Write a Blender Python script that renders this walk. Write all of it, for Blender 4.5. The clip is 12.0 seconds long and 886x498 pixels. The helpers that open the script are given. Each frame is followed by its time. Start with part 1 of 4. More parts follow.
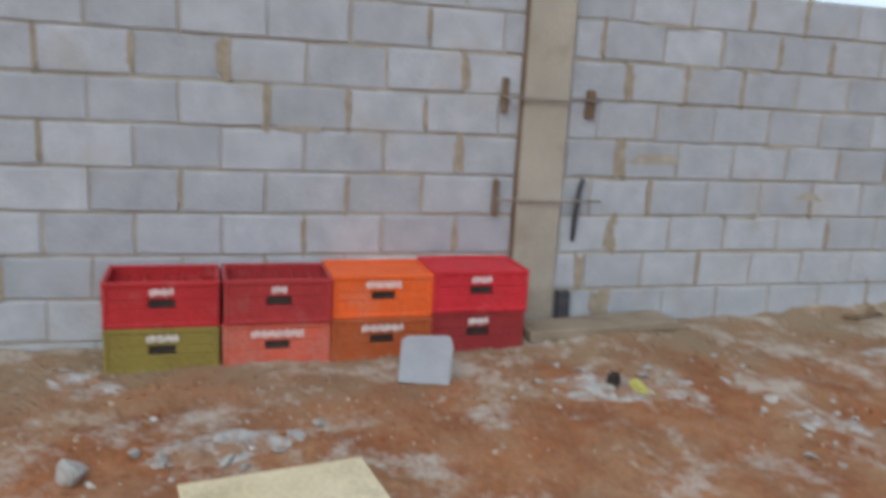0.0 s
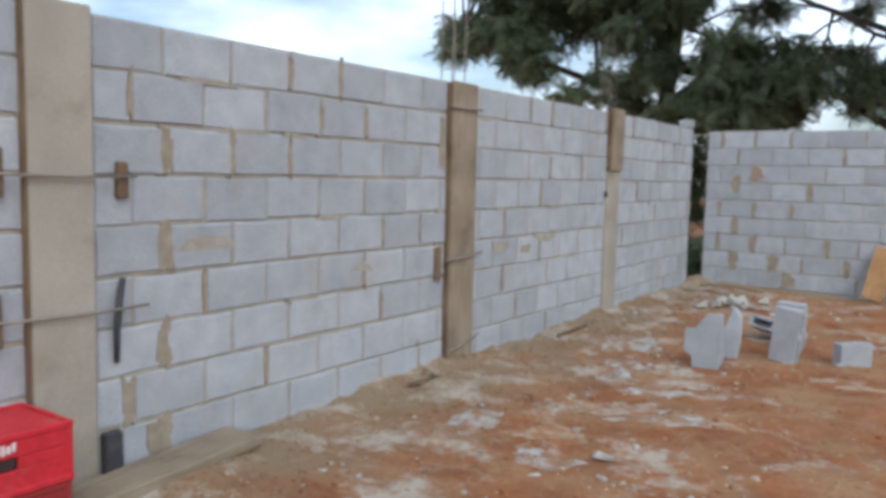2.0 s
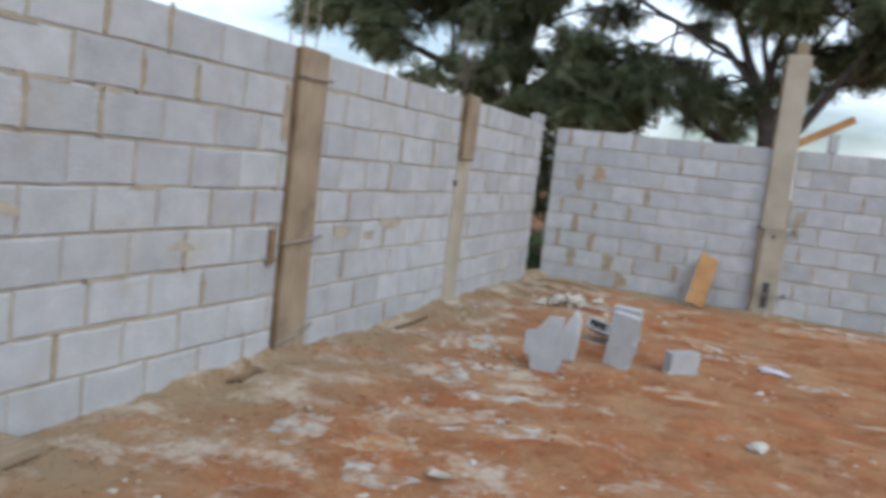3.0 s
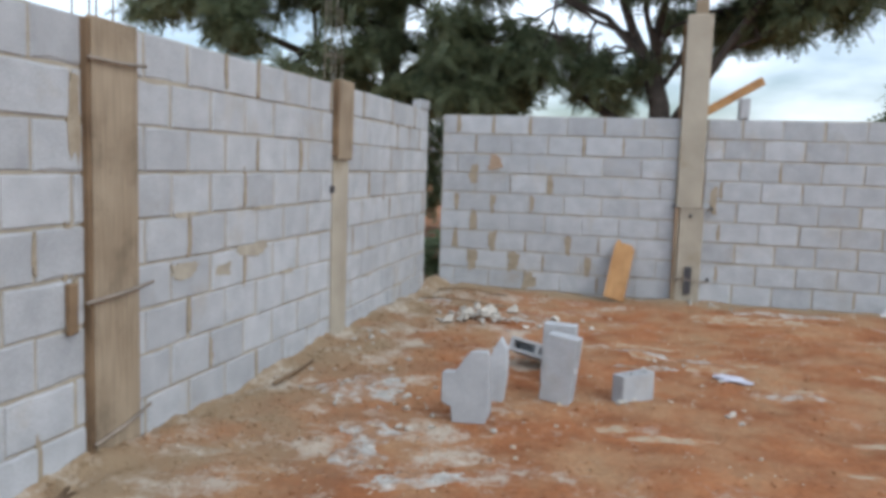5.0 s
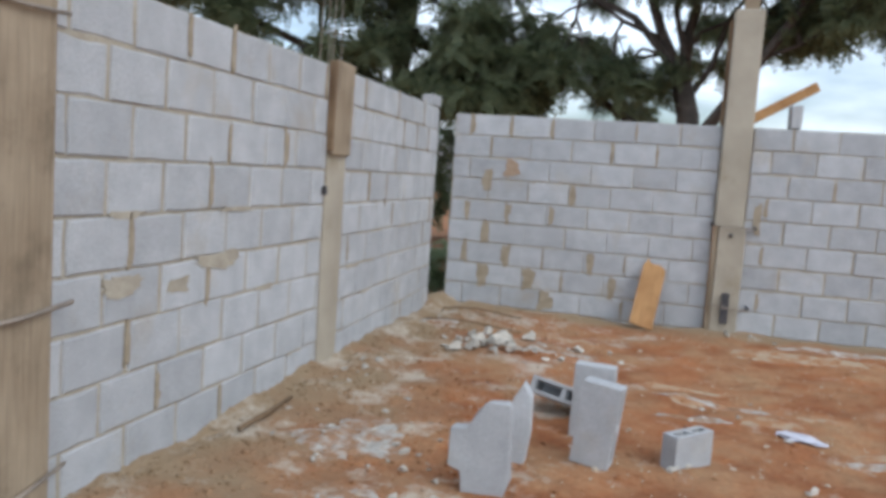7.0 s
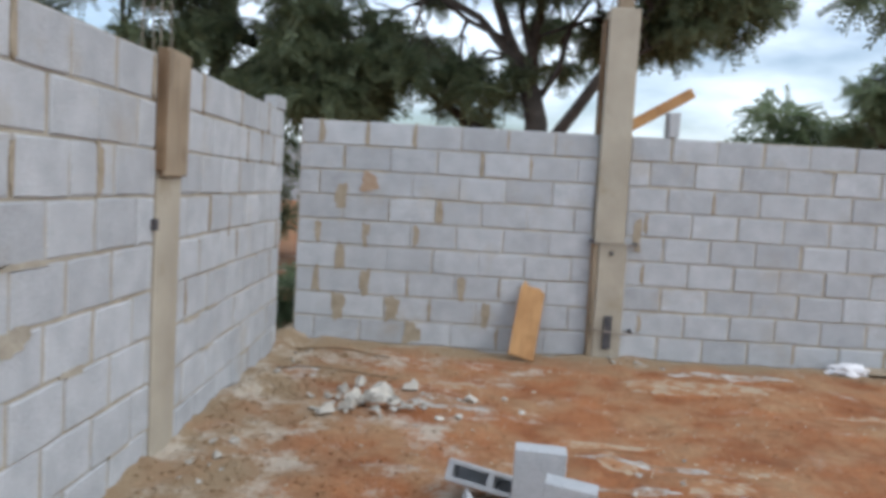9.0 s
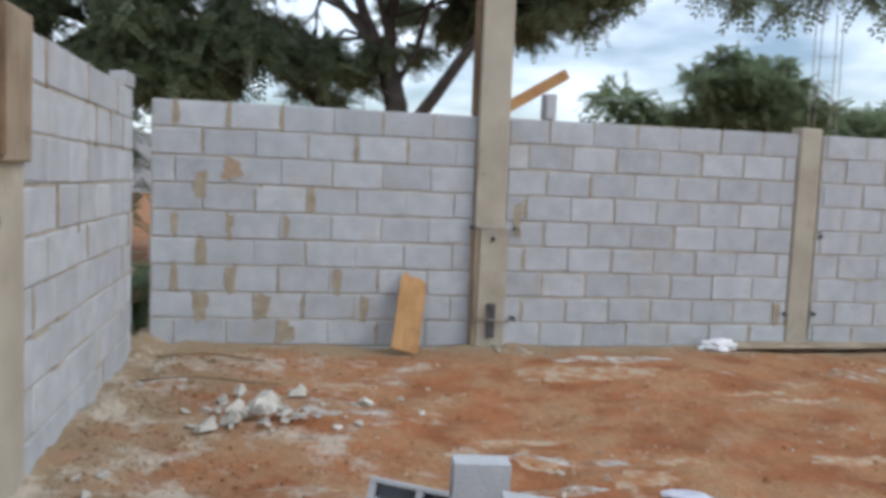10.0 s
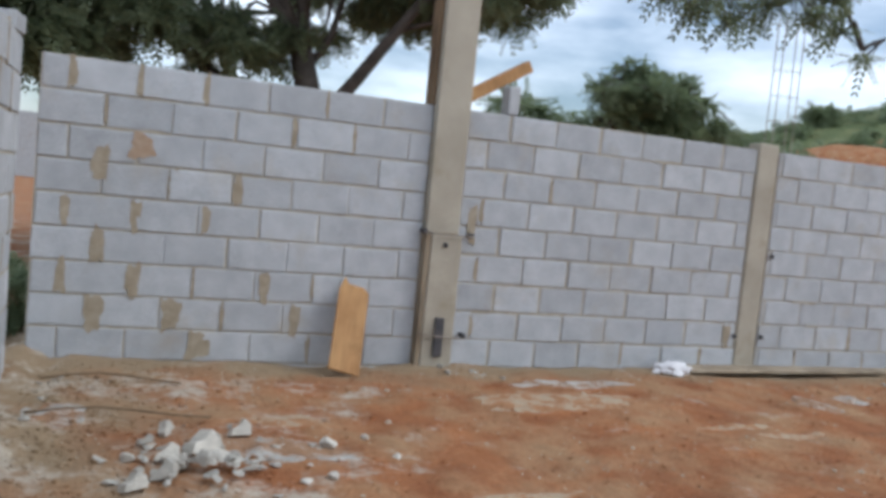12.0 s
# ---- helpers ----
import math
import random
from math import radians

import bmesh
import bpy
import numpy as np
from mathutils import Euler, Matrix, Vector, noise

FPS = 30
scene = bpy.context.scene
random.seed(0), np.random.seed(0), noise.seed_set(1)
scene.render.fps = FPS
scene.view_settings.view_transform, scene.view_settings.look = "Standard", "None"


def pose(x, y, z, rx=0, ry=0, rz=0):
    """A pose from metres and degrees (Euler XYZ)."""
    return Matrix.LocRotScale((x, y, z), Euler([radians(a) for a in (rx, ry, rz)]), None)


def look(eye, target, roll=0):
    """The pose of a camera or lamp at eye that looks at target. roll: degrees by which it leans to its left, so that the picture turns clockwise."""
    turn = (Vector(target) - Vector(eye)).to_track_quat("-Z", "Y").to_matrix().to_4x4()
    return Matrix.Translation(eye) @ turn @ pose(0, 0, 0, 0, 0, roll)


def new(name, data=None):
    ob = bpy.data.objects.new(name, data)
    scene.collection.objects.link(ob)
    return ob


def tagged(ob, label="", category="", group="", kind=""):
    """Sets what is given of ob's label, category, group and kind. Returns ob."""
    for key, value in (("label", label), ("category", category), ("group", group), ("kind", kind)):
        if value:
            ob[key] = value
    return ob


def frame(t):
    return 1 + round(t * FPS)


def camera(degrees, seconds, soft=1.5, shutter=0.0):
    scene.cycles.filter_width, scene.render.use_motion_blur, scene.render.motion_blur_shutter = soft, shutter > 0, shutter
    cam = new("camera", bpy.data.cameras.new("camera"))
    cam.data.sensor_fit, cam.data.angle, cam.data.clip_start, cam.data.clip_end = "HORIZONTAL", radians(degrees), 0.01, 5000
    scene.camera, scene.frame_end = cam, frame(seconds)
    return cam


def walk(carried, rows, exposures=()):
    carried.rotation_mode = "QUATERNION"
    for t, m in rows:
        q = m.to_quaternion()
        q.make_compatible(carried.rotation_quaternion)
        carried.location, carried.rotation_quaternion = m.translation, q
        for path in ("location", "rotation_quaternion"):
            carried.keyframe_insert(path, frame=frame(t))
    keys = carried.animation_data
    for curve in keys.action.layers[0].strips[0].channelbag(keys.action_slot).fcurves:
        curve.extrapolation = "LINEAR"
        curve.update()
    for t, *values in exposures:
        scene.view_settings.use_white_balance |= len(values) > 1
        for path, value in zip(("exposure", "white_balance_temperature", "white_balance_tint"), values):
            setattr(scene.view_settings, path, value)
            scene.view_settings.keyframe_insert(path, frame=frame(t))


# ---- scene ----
cam = camera(58.4, 12.0, soft=4.0, shutter=0.4)
PATH = [
    (0, (3.763, -9.629, 1.245), (1.889, -9.064, 0.837), 3.2),
    (0.2, (3.67, -9.71, 1.13), (1.834, -8.997, 0.73), 3.4),
    (0.5, (3.518, -9.735, 1.12), (1.756, -8.841, 0.814), 1.9),
    (1, (3.227, -9.71, 1.175), (1.695, -8.486, 0.78), 1.7),
    (1.5, (2.945, -9.674, 1.23), (1.688, -8.134, 1.0), 1.8),
    (2, (2.8, -9.564, 1.235), (1.661, -7.931, 1.045), 1.3),
    (2.5, (2.733, -9.372, 1.231), (1.694, -7.676, 1.027), 0.9),
    (3, (2.599, -9.253, 1.275), (1.816, -7.426, 1.05), 6.7),
    (3.5, (2.468, -9.035, 1.307), (1.992, -7.106, 1.08), 1.6),
    (5.3, (2.13, -8.023, 1.264), (1.604, -6.104, 1.063), 1.7),
    (5.5, (2.169, -7.964, 1.253), (1.633, -6.04, 1.151), 1.8),
    (6, (2.105, -7.726, 1.249), (1.548, -5.811, 1.1), 3.6),
    (6.5, (1.946, -7.464, 1.228), (1.442, -5.534, 1.077), 3.0),
    (6.7, (1.922, -7.407, 1.23), (1.395, -5.487, 1.037), 3.8),
    (8.5, (1.45, -6.67, 1.291), (1.155, -4.699, 1.129), 4.0),
    (9, (1.335, -6.404, 1.313), (1.27, -4.411, 1.156), 3.3),
    (9.5, (1.164, -6.213, 1.294), (1.283, -4.222, 1.141), 4.8),
    (10, (1.059, -6.023, 1.28), (1.397, -4.058, 1.112), 2.4),
    (10.5, (0.832, -5.76, 1.197), (1.325, -3.824, 1.111), 3.1),
    (11, (0.782, -5.543, 1.272), (1.361, -3.646, 1.016), 3.2),
    (11.5, (0.69, -5.301, 1.318), (1.302, -3.412, 1.082), 3.0),
    (12, (0.626, -5.137, 1.208), (1.304, -3.26, 1.069), 5.6),
]
walk(cam, [(t, look(eye, target, roll)) for t, eye, target, roll in PATH], [(0, -0.28, 6050, 7.5), (0.5, -0.03, 5950, 7.5), (1.5, 0.05, 5850, 7.5), (2, -0.1, 6000, 7.5), (3, -0.05, 6150, 7.5), (6, 0.04, 6150, 7.5), (10, 0.0, 6150, 7.5), (12, -0.06, 6100, 7.5)])

# ---- light ----
SUN_EL, SUN_AZ = radians(44), radians(121)
world = bpy.data.worlds.new("sky")
scene.world = world
world.use_nodes = True
wn, wl = world.node_tree.nodes, world.node_tree.links
wn.clear()
w_out, w_bg = wn.new("ShaderNodeOutputWorld"), wn.new("ShaderNodeBackground")
w_sky = wn.new("ShaderNodeTexSky")
w_sky.sky_type, w_sky.sun_disc = "NISHITA", False
w_sky.sun_elevation, w_sky.sun_rotation = SUN_EL, SUN_AZ
w_sky.dust_density, w_sky.air_density = 2.0, 1.0
w_co, w_map = wn.new("ShaderNodeTexCoord"), wn.new("ShaderNodeMapping")
w_map.inputs["Scale"].default_value = (1.6, 1.6, 5.0)
w_noise, w_ramp, w_mix = wn.new("ShaderNodeTexNoise"), wn.new("ShaderNodeValToRGB"), wn.new("ShaderNodeMix")
w_noise.inputs["Scale"].default_value, w_noise.inputs["Detail"].default_value = 1.7, 7
w_ramp.color_ramp.elements[0].position, w_ramp.color_ramp.elements[1].position = 0.36, 0.66
w_mix.data_type = "RGBA"
w_mix.inputs["B"].default_value = (10.6, 11.2, 12.2, 1)
wl.new(w_co.outputs["Generated"], w_map.inputs["Vector"])
wl.new(w_map.outputs["Vector"], w_noise.inputs["Vector"])
wl.new(w_noise.outputs["Fac"], w_ramp.inputs["Fac"])
wl.new(w_ramp.outputs["Color"], w_mix.inputs["Factor"])
wl.new(w_sky.outputs["Color"], w_mix.inputs["A"])
wl.new(w_mix.outputs["Result"], w_bg.inputs["Color"])
w_bg.inputs["Strength"].default_value = 0.15
wl.new(w_bg.outputs["Background"], w_out.inputs["Surface"])

sun = new("sun", bpy.data.lights.new("sun", "SUN"))
sun.data.energy, sun.data.angle, sun.data.color = 0.95, radians(30), (1.0, 0.98, 0.95)
sun.matrix_world = look((15, -9, 17), (0, 0, 0))


# ---- materials ----
def surface(name, low, high, scale=6.0, rough=0.9, bump=0.3, fine=90.0, vary=0.0, stain=None, stain_scale=1.5, stain_at=(0.55, 0.7), metal=0.0):
    """A matt surface: two colours mixed by cloudy noise, fine grain, relief, and stains of a third colour."""
    m = bpy.data.materials.new(name)
    m.use_nodes = True
    n, l = m.node_tree.nodes, m.node_tree.links
    bsdf = n["Principled BSDF"]
    bsdf.inputs["Roughness"].default_value, bsdf.inputs["Metallic"].default_value = rough, metal
    bsdf.inputs["Specular IOR Level"].default_value = 0.25
    geo = n.new("ShaderNodeNewGeometry")
    big, grain = n.new("ShaderNodeTexNoise"), n.new("ShaderNodeTexNoise")
    big.inputs["Scale"].default_value, big.inputs["Detail"].default_value = scale, 5
    grain.inputs["Scale"].default_value, grain.inputs["Detail"].default_value = fine, 3
    l.new(geo.outputs["Position"], big.inputs["Vector"])
    l.new(geo.outputs["Position"], grain.inputs["Vector"])
    span = n.new("ShaderNodeMapRange")
    span.inputs["From Min"].default_value, span.inputs["From Max"].default_value = 0.3, 0.7
    l.new(big.outputs["Fac"], span.inputs["Value"])
    mix = n.new("ShaderNodeMix")
    mix.data_type = "RGBA"
    mix.inputs["A"].default_value, mix.inputs["B"].default_value = (*low, 1), (*high, 1)
    l.new(span.outputs["Result"], mix.inputs["Factor"])
    last = mix.outputs["Result"]
    if stain:
        blot, ramp, over = n.new("ShaderNodeTexNoise"), n.new("ShaderNodeMapRange"), n.new("ShaderNodeMix")
        blot.inputs["Scale"].default_value, blot.inputs["Detail"].default_value = stain_scale, 6
        blot.inputs["Roughness"].default_value = 0.65
        ramp.inputs["From Min"].default_value, ramp.inputs["From Max"].default_value = stain_at
        over.data_type = "RGBA"
        over.inputs["B"].default_value = (*stain, 1)
        l.new(geo.outputs["Position"], blot.inputs["Vector"])
        l.new(blot.outputs["Fac"], ramp.inputs["Value"])
        l.new(ramp.outputs["Result"], over.inputs["Factor"])
        l.new(last, over.inputs["A"])
        last = over.outputs["Result"]
    speck = n.new("ShaderNodeMix")
    speck.data_type, speck.blend_type = "RGBA", "OVERLAY"
    speck.inputs["Factor"].default_value = 0.35
    l.new(last, speck.inputs["A"])
    l.new(grain.outputs["Fac"], speck.inputs["B"])
    last = speck.outputs["Result"]
    if vary:
        info, hsv, rng = n.new("ShaderNodeObjectInfo"), n.new("ShaderNodeHueSaturation"), n.new("ShaderNodeMapRange")
        rng.inputs["To Min"].default_value, rng.inputs["To Max"].default_value = 1 - vary, 1 + vary
        l.new(info.outputs["Random"], rng.inputs["Value"])
        l.new(rng.outputs["Result"], hsv.inputs["Value"])
        l.new(last, hsv.inputs["Color"])
        last = hsv.outputs["Color"]
    l.new(last, bsdf.inputs["Base Color"])
    if bump:
        b = n.new("ShaderNodeBump")
        b.inputs["Strength"].default_value, b.inputs["Distance"].default_value = bump, 0.01
        l.new(grain.outputs["Fac"], b.inputs["Height"])
        l.new(b.outputs["Normal"], bsdf.inputs["Normal"])
    return m


def wood_like(name, low, high, along=(40, 40, 3), rough=0.75):
    """Sawn wood: streaks stretched along the board's own length (its z axis)."""
    m = surface(name, low, high, 4.0, rough, 0.25, 60.0, stain=tuple(c * 0.55 for c in low), stain_scale=3.5, stain_at=(0.52, 0.78))
    n, l = m.node_tree.nodes, m.node_tree.links
    co, mp = n.new("ShaderNodeTexCoord"), n.new("ShaderNodeMapping")
    mp.inputs["Scale"].default_value = along
    l.new(co.outputs["Object"], mp.inputs["Vector"])
    streak = [x for x in n if x.type == "TEX_NOISE"][1]
    streak.inputs["Scale"].default_value = 1.5
    l.new(mp.outputs["Vector"], streak.inputs["Vector"])
    return m


BLOCK = surface("concrete_block", (0.366, 0.38, 0.394), (0.456, 0.47, 0.485), 7.0, 0.95, 0.5, 160.0, vary=0.10, stain=(0.39, 0.36, 0.31), stain_scale=2.2, stain_at=(0.56, 0.78))
MORTAR = surface("mortar", (0.325, 0.29, 0.23), (0.44, 0.40, 0.325), 9.0, 0.97, 0.7, 120.0)
SMEAR = surface("mortar_smear", (0.28, 0.232, 0.165), (0.385, 0.33, 0.25), 14.0, 0.97, 0.6, 130.0)
RUST = surface("rust_stain", (0.33, 0.225, 0.15), (0.40, 0.31, 0.23), 20.0, 0.95, 0.4, 130.0)
CONCRETE = surface("cast_concrete", (0.33, 0.295, 0.235), (0.43, 0.39, 0.315), 3.0, 0.92, 0.2, 170.0, stain=(0.30, 0.26, 0.19), stain_scale=2.5)
WOOD = wood_like("form_board", (0.245, 0.19, 0.13), (0.345, 0.28, 0.20))
WOOD_DARK = wood_like("old_wood", (0.13, 0.085, 0.05), (0.22, 0.15, 0.09))
WOOD_GOLD = wood_like("orange_board", (0.34, 0.18, 0.075), (0.46, 0.27, 0.12))
WOOD_PALE = wood_like("pale_board", (0.55, 0.45, 0.27), (0.68, 0.58, 0.38))
IRON = surface("dark_iron", (0.05, 0.055, 0.065), (0.11, 0.10, 0.10), 12.0, 0.7, 0.3, 100.0, metal=0.3)
STEEL = surface("tie_wire", (0.22, 0.19, 0.16), (0.34, 0.29, 0.24), 12.0, 0.6, 0.2, 100.0, metal=0.3)
CRUMB = surface("pale_crumb", (0.37, 0.30, 0.215), (0.54, 0.47, 0.37), 14.0, 0.95, 0.6, 130.0)
STONE = surface("grey_rubble", (0.33, 0.31, 0.275), (0.52, 0.49, 0.43), 14.0, 0.95, 0.6, 130.0, vary=0.15)
BARK = surface("bark", (0.06, 0.052, 0.046), (0.12, 0.10, 0.085), 8.0, 0.95, 0.8, 40.0)
PLASTIC_WHITE = surface("white_film", (0.60, 0.59, 0.60), (0.78, 0.77, 0.78), 9.0, 0.4, 0.2, 40.0)
PAPER = surface("grey_paper", (0.42, 0.43, 0.50), (0.62, 0.62, 0.68), 14.0, 0.8, 0.3, 60.0)
LABEL = surface("worn_white_print", (0.62, 0.55, 0.50), (0.80, 0.76, 0.72), 30.0, 0.7, 0.1, 90.0)
# near-black: painted shade inside the crates, and the dark wrapping
DARK = surface("crate_shade_dark_wrap", (0.035, 0.025, 0.02), (0.06, 0.045, 0.04), 12.0, 0.9, 0.1)


def plastic(name, c, fade=(0.5, 0.4, 0.34), at=(0.56, 0.9)):
    return surface(name, tuple(v * 0.85 for v in c), c, 8.0, 0.5, 0.1, 60.0, stain=tuple(v * 0.55 + f * 0.35 for v, f in zip(c, fade)), stain_scale=5.0, stain_at=at)


def leafy(name, low, high):
    """Leaf: colour varied from leaf to leaf, with light passing through."""
    m = bpy.data.materials.new(name)
    m.use_nodes = True
    n, l = m.node_tree.nodes, m.node_tree.links
    geo, mix, noi = n.new("ShaderNodeNewGeometry"), n.new("ShaderNodeMix"), n.new("ShaderNodeTexNoise")
    noi.inputs["Scale"].default_value = 0.9
    add = n.new("ShaderNodeMath")
    add.operation = "MULTIPLY_ADD"
    add.inputs[1].default_value = 0.5
    l.new(geo.outputs["Position"], noi.inputs["Vector"])
    l.new(geo.outputs["Random Per Island"], add.inputs[0])
    half = n.new("ShaderNodeMath")
    half.operation = "MULTIPLY"
    half.inputs[1].default_value = 0.6
    l.new(noi.outputs["Fac"], half.inputs[0])
    l.new(half.outputs["Value"], add.inputs[2])
    mix.data_type = "RGBA"
    mix.inputs["A"].default_value, mix.inputs["B"].default_value = (*low, 1), (*high, 1)
    l.new(add.outputs["Value"], mix.inputs["Factor"])
    bsdf, thin, both = n["Principled BSDF"], n.new("ShaderNodeBsdfTranslucent"), n.new("ShaderNodeMixShader")
    bsdf.inputs["Roughness"].default_value = 0.6
    both.inputs["Fac"].default_value = 0.5
    l.new(mix.outputs["Result"], bsdf.inputs["Base Color"])
    l.new(mix.outputs["Result"], thin.inputs["Color"])
    l.new(bsdf.outputs["BSDF"], both.inputs[1])
    l.new(thin.outputs["BSDF"], both.inputs[2])
    l.new(both.outputs["Shader"], n["Material Output"].inputs["Surface"])
    return m


LEAF = leafy("tree_leaf", (0.082, 0.122, 0.082), (0.25, 0.285, 0.155))
LEAF_FRESH = leafy("shrub_leaf", (0.10, 0.145, 0.08), (0.24, 0.29, 0.16))


def soil():
    """Red earth with paler trodden sand, dusty mortar spills and fine crumbs."""
    m = surface("red_soil", (0.232, 0.087, 0.036), (0.375, 0.156, 0.066), 2.6, 0.97, 1.0, 38.0, stain=(0.38, 0.225, 0.12), stain_scale=2.2, stain_at=(0.43, 0.66))
    n, l = m.node_tree.nodes, m.node_tree.links
    bsdf = n["Principled BSDF"]
    geo = n.new("ShaderNodeNewGeometry")
    link = bsdf.inputs["Base Color"].links[0].from_socket
    sep = n.new("ShaderNodeSeparateXYZ")
    l.new(geo.outputs["Position"], sep.inputs["Vector"])
    # darker, browner trodden patches
    tread, tr, dark = n.new("ShaderNodeTexNoise"), n.new("ShaderNodeMapRange"), n.new("ShaderNodeMix")
    tread.inputs["Scale"].default_value, tread.inputs["Detail"].default_value, tread.inputs["Roughness"].default_value = 4.5, 8, 0.72
    tr.inputs["From Min"].default_value, tr.inputs["From Max"].default_value, tr.inputs["To Max"].default_value = 0.5, 0.68, 0.45
    dark.data_type = "RGBA"
    dark.inputs["B"].default_value = (0.20, 0.115, 0.062, 1)
    l.new(geo.outputs["Position"], tread.inputs["Vector"])
    l.new(tread.outputs["Fac"], tr.inputs["Value"])
    l.new(tr.outputs["Result"], dark.inputs["Factor"])
    l.new(link, dark.inputs["A"])
    link = dark.outputs["Result"]
    # sandy strip beside the long wall and along the end wall
    near = n.new("ShaderNodeMapRange")
    near.inputs["From Min"].default_value, near.inputs["From Max"].default_value = 1.5, 0.1
    off_x, off_y = n.new("ShaderNodeMath"), n.new("ShaderNodeMath")
    off_x.operation = off_y.operation = "ABSOLUTE"
    l.new(sep.outputs["X"], off_x.inputs[0])
    l.new(sep.outputs["Y"], off_y.inputs[0])
    l.new(off_x.outputs["Value"], near.inputs["Value"])
    end = n.new("ShaderNodeMapRange")
    end.inputs["From Min"].default_value, end.inputs["From Max"].default_value = 0.75, 0.1
    l.new(off_y.outputs["Value"], end.inputs["Value"])
    top = n.new("ShaderNodeMath")
    top.operation = "MAXIMUM"
    l.new(near.outputs["Result"], top.inputs[0])
    l.new(end.outputs["Result"], top.inputs[1])
    rag = n.new("ShaderNodeTexNoise")
    rag.inputs["Scale"].default_value, rag.inputs["Detail"].default_value = 2.4, 6
    l.new(geo.outputs["Position"], rag.inputs["Vector"])
    add = n.new("ShaderNodeMath")
    add.operation = "MULTIPLY_ADD"
    add.inputs[1].default_value = 0.75
    l.new(top.outputs["Value"], add.inputs[0])
    l.new(rag.outputs["Fac"], add.inputs[2])
    cut = n.new("ShaderNodeMapRange")
    cut.inputs["From Min"].default_value, cut.inputs["From Max"].default_value = 0.78, 1.25
    l.new(add.outputs["Value"], cut.inputs["Value"])
    sand = n.new("ShaderNodeMix")
    sand.data_type = "RGBA"
    sand.inputs["B"].default_value = (0.30, 0.218, 0.135, 1)
    l.new(cut.outputs["Result"], sand.inputs["Factor"])
    l.new(link, sand.inputs["A"])
    # pale spills of dry mortar and crumbs
    spill, sc = n.new("ShaderNodeTexNoise"), n.new("ShaderNodeMapRange")
    spill.inputs["Scale"].default_value, spill.inputs["Detail"].default_value, spill.inputs["Roughness"].default_value = 2.3, 10, 0.78
    sc.inputs["From Min"].default_value, sc.inputs["From Max"].default_value = 0.545, 0.64
    sc.inputs["To Max"].default_value = 0.85
    off = n.new("ShaderNodeMapping")
    off.inputs["Location"].default_value = (3.7, 1.3, 0)
    l.new(geo.outputs["Position"], off.inputs["Vector"])
    l.new(off.outputs["Vector"], spill.inputs["Vector"])
    band, more = n.new("ShaderNodeMapRange"), n.new("ShaderNodeMath")
    band.inputs["From Min"].default_value, band.inputs["From Max"].default_value = 2.3, 1.3
    band.inputs["To Min"].default_value, band.inputs["To Max"].default_value = -0.03, 0.035
    l.new(off_x.outputs["Value"], band.inputs["Value"])
    l.new(spill.outputs["Fac"], more.inputs[0])
    l.new(band.outputs["Result"], more.inputs[1])
    l.new(more.outputs["Value"], sc.inputs["Value"])
    pale = n.new("ShaderNodeMix")
    pale.data_type = "RGBA"
    pale.inputs["B"].default_value = (0.50, 0.44, 0.36, 1)
    l.new(sc.outputs["Result"], pale.inputs["Factor"])
    l.new(sand.outputs["Result"], pale.inputs["A"])
    l.new(pale.outputs["Result"], bsdf.inputs["Base Color"])
    # trodden clods: coarse relief under the grain
    clod, lump = n.new("ShaderNodeTexNoise"), n.new("ShaderNodeBump")
    clod.inputs["Scale"].default_value, clod.inputs["Detail"].default_value, clod.inputs["Roughness"].default_value = 13.0, 6, 0.7
    lump.inputs["Strength"].default_value, lump.inputs["Distance"].default_value = 0.8, 0.04
    l.new(geo.outputs["Position"], clod.inputs["Vector"])
    l.new(clod.outputs["Fac"], lump.inputs["Height"])
    fine = [q for q in n if q.type == "BUMP" and q != lump][0]
    l.new(lump.outputs["Normal"], fine.inputs["Normal"])
    return m


SOIL = soil()
GRASS = surface("hill_grass", (0.07, 0.10, 0.04), (0.16, 0.17, 0.075), 0.8, 0.95, 0.9, 4.0, stain=(0.30, 0.17, 0.09), stain_scale=0.12, stain_at=(0.6, 0.66))


# ---- building blocks ----
def part(name, bm, material, parent=None, label="", smooth=False):
    """Link a bmesh as one mesh object under a thing or a part."""
    me = bpy.data.meshes.new(name)
    bm.to_mesh(me)
    bm.free()
    me.materials.append(material)
    if smooth:
        for p in me.polygons:
            p.use_smooth = True
    ob = new(name, me)
    if parent:
        ob.parent = parent
    if label:
        ob["label"] = label
    return ob


def thing(name, at, label, category, group="", kind="", turn=(0, 0, 0)):
    ob = new(name)
    ob.matrix_world = pose(*at, *turn)
    return tagged(ob, label, category, group, kind)


def slab(x0, y0, z0, x1, y1, z1, bevel=0.004, bm=None, rough=0.0):
    """A box between two corners, with softened and slightly worn edges."""
    bm = bm or bmesh.new()
    made = bmesh.ops.create_cube(bm, size=1)["verts"]
    for v in made:
        v.co = Vector(((x0 + x1) / 2 + v.co.x * (x1 - x0), (y0 + y1) / 2 + v.co.y * (y1 - y0), (z0 + z1) / 2 + v.co.z * (z1 - z0)))
        if rough:
            v.co += Vector([random.uniform(-rough, rough) for _ in range(3)])
    if bevel:
        edges = list({e for v in made for e in v.link_edges})
        bmesh.ops.bevel(bm, geom=edges, offset=bevel, segments=1, affect="EDGES")
    return bm


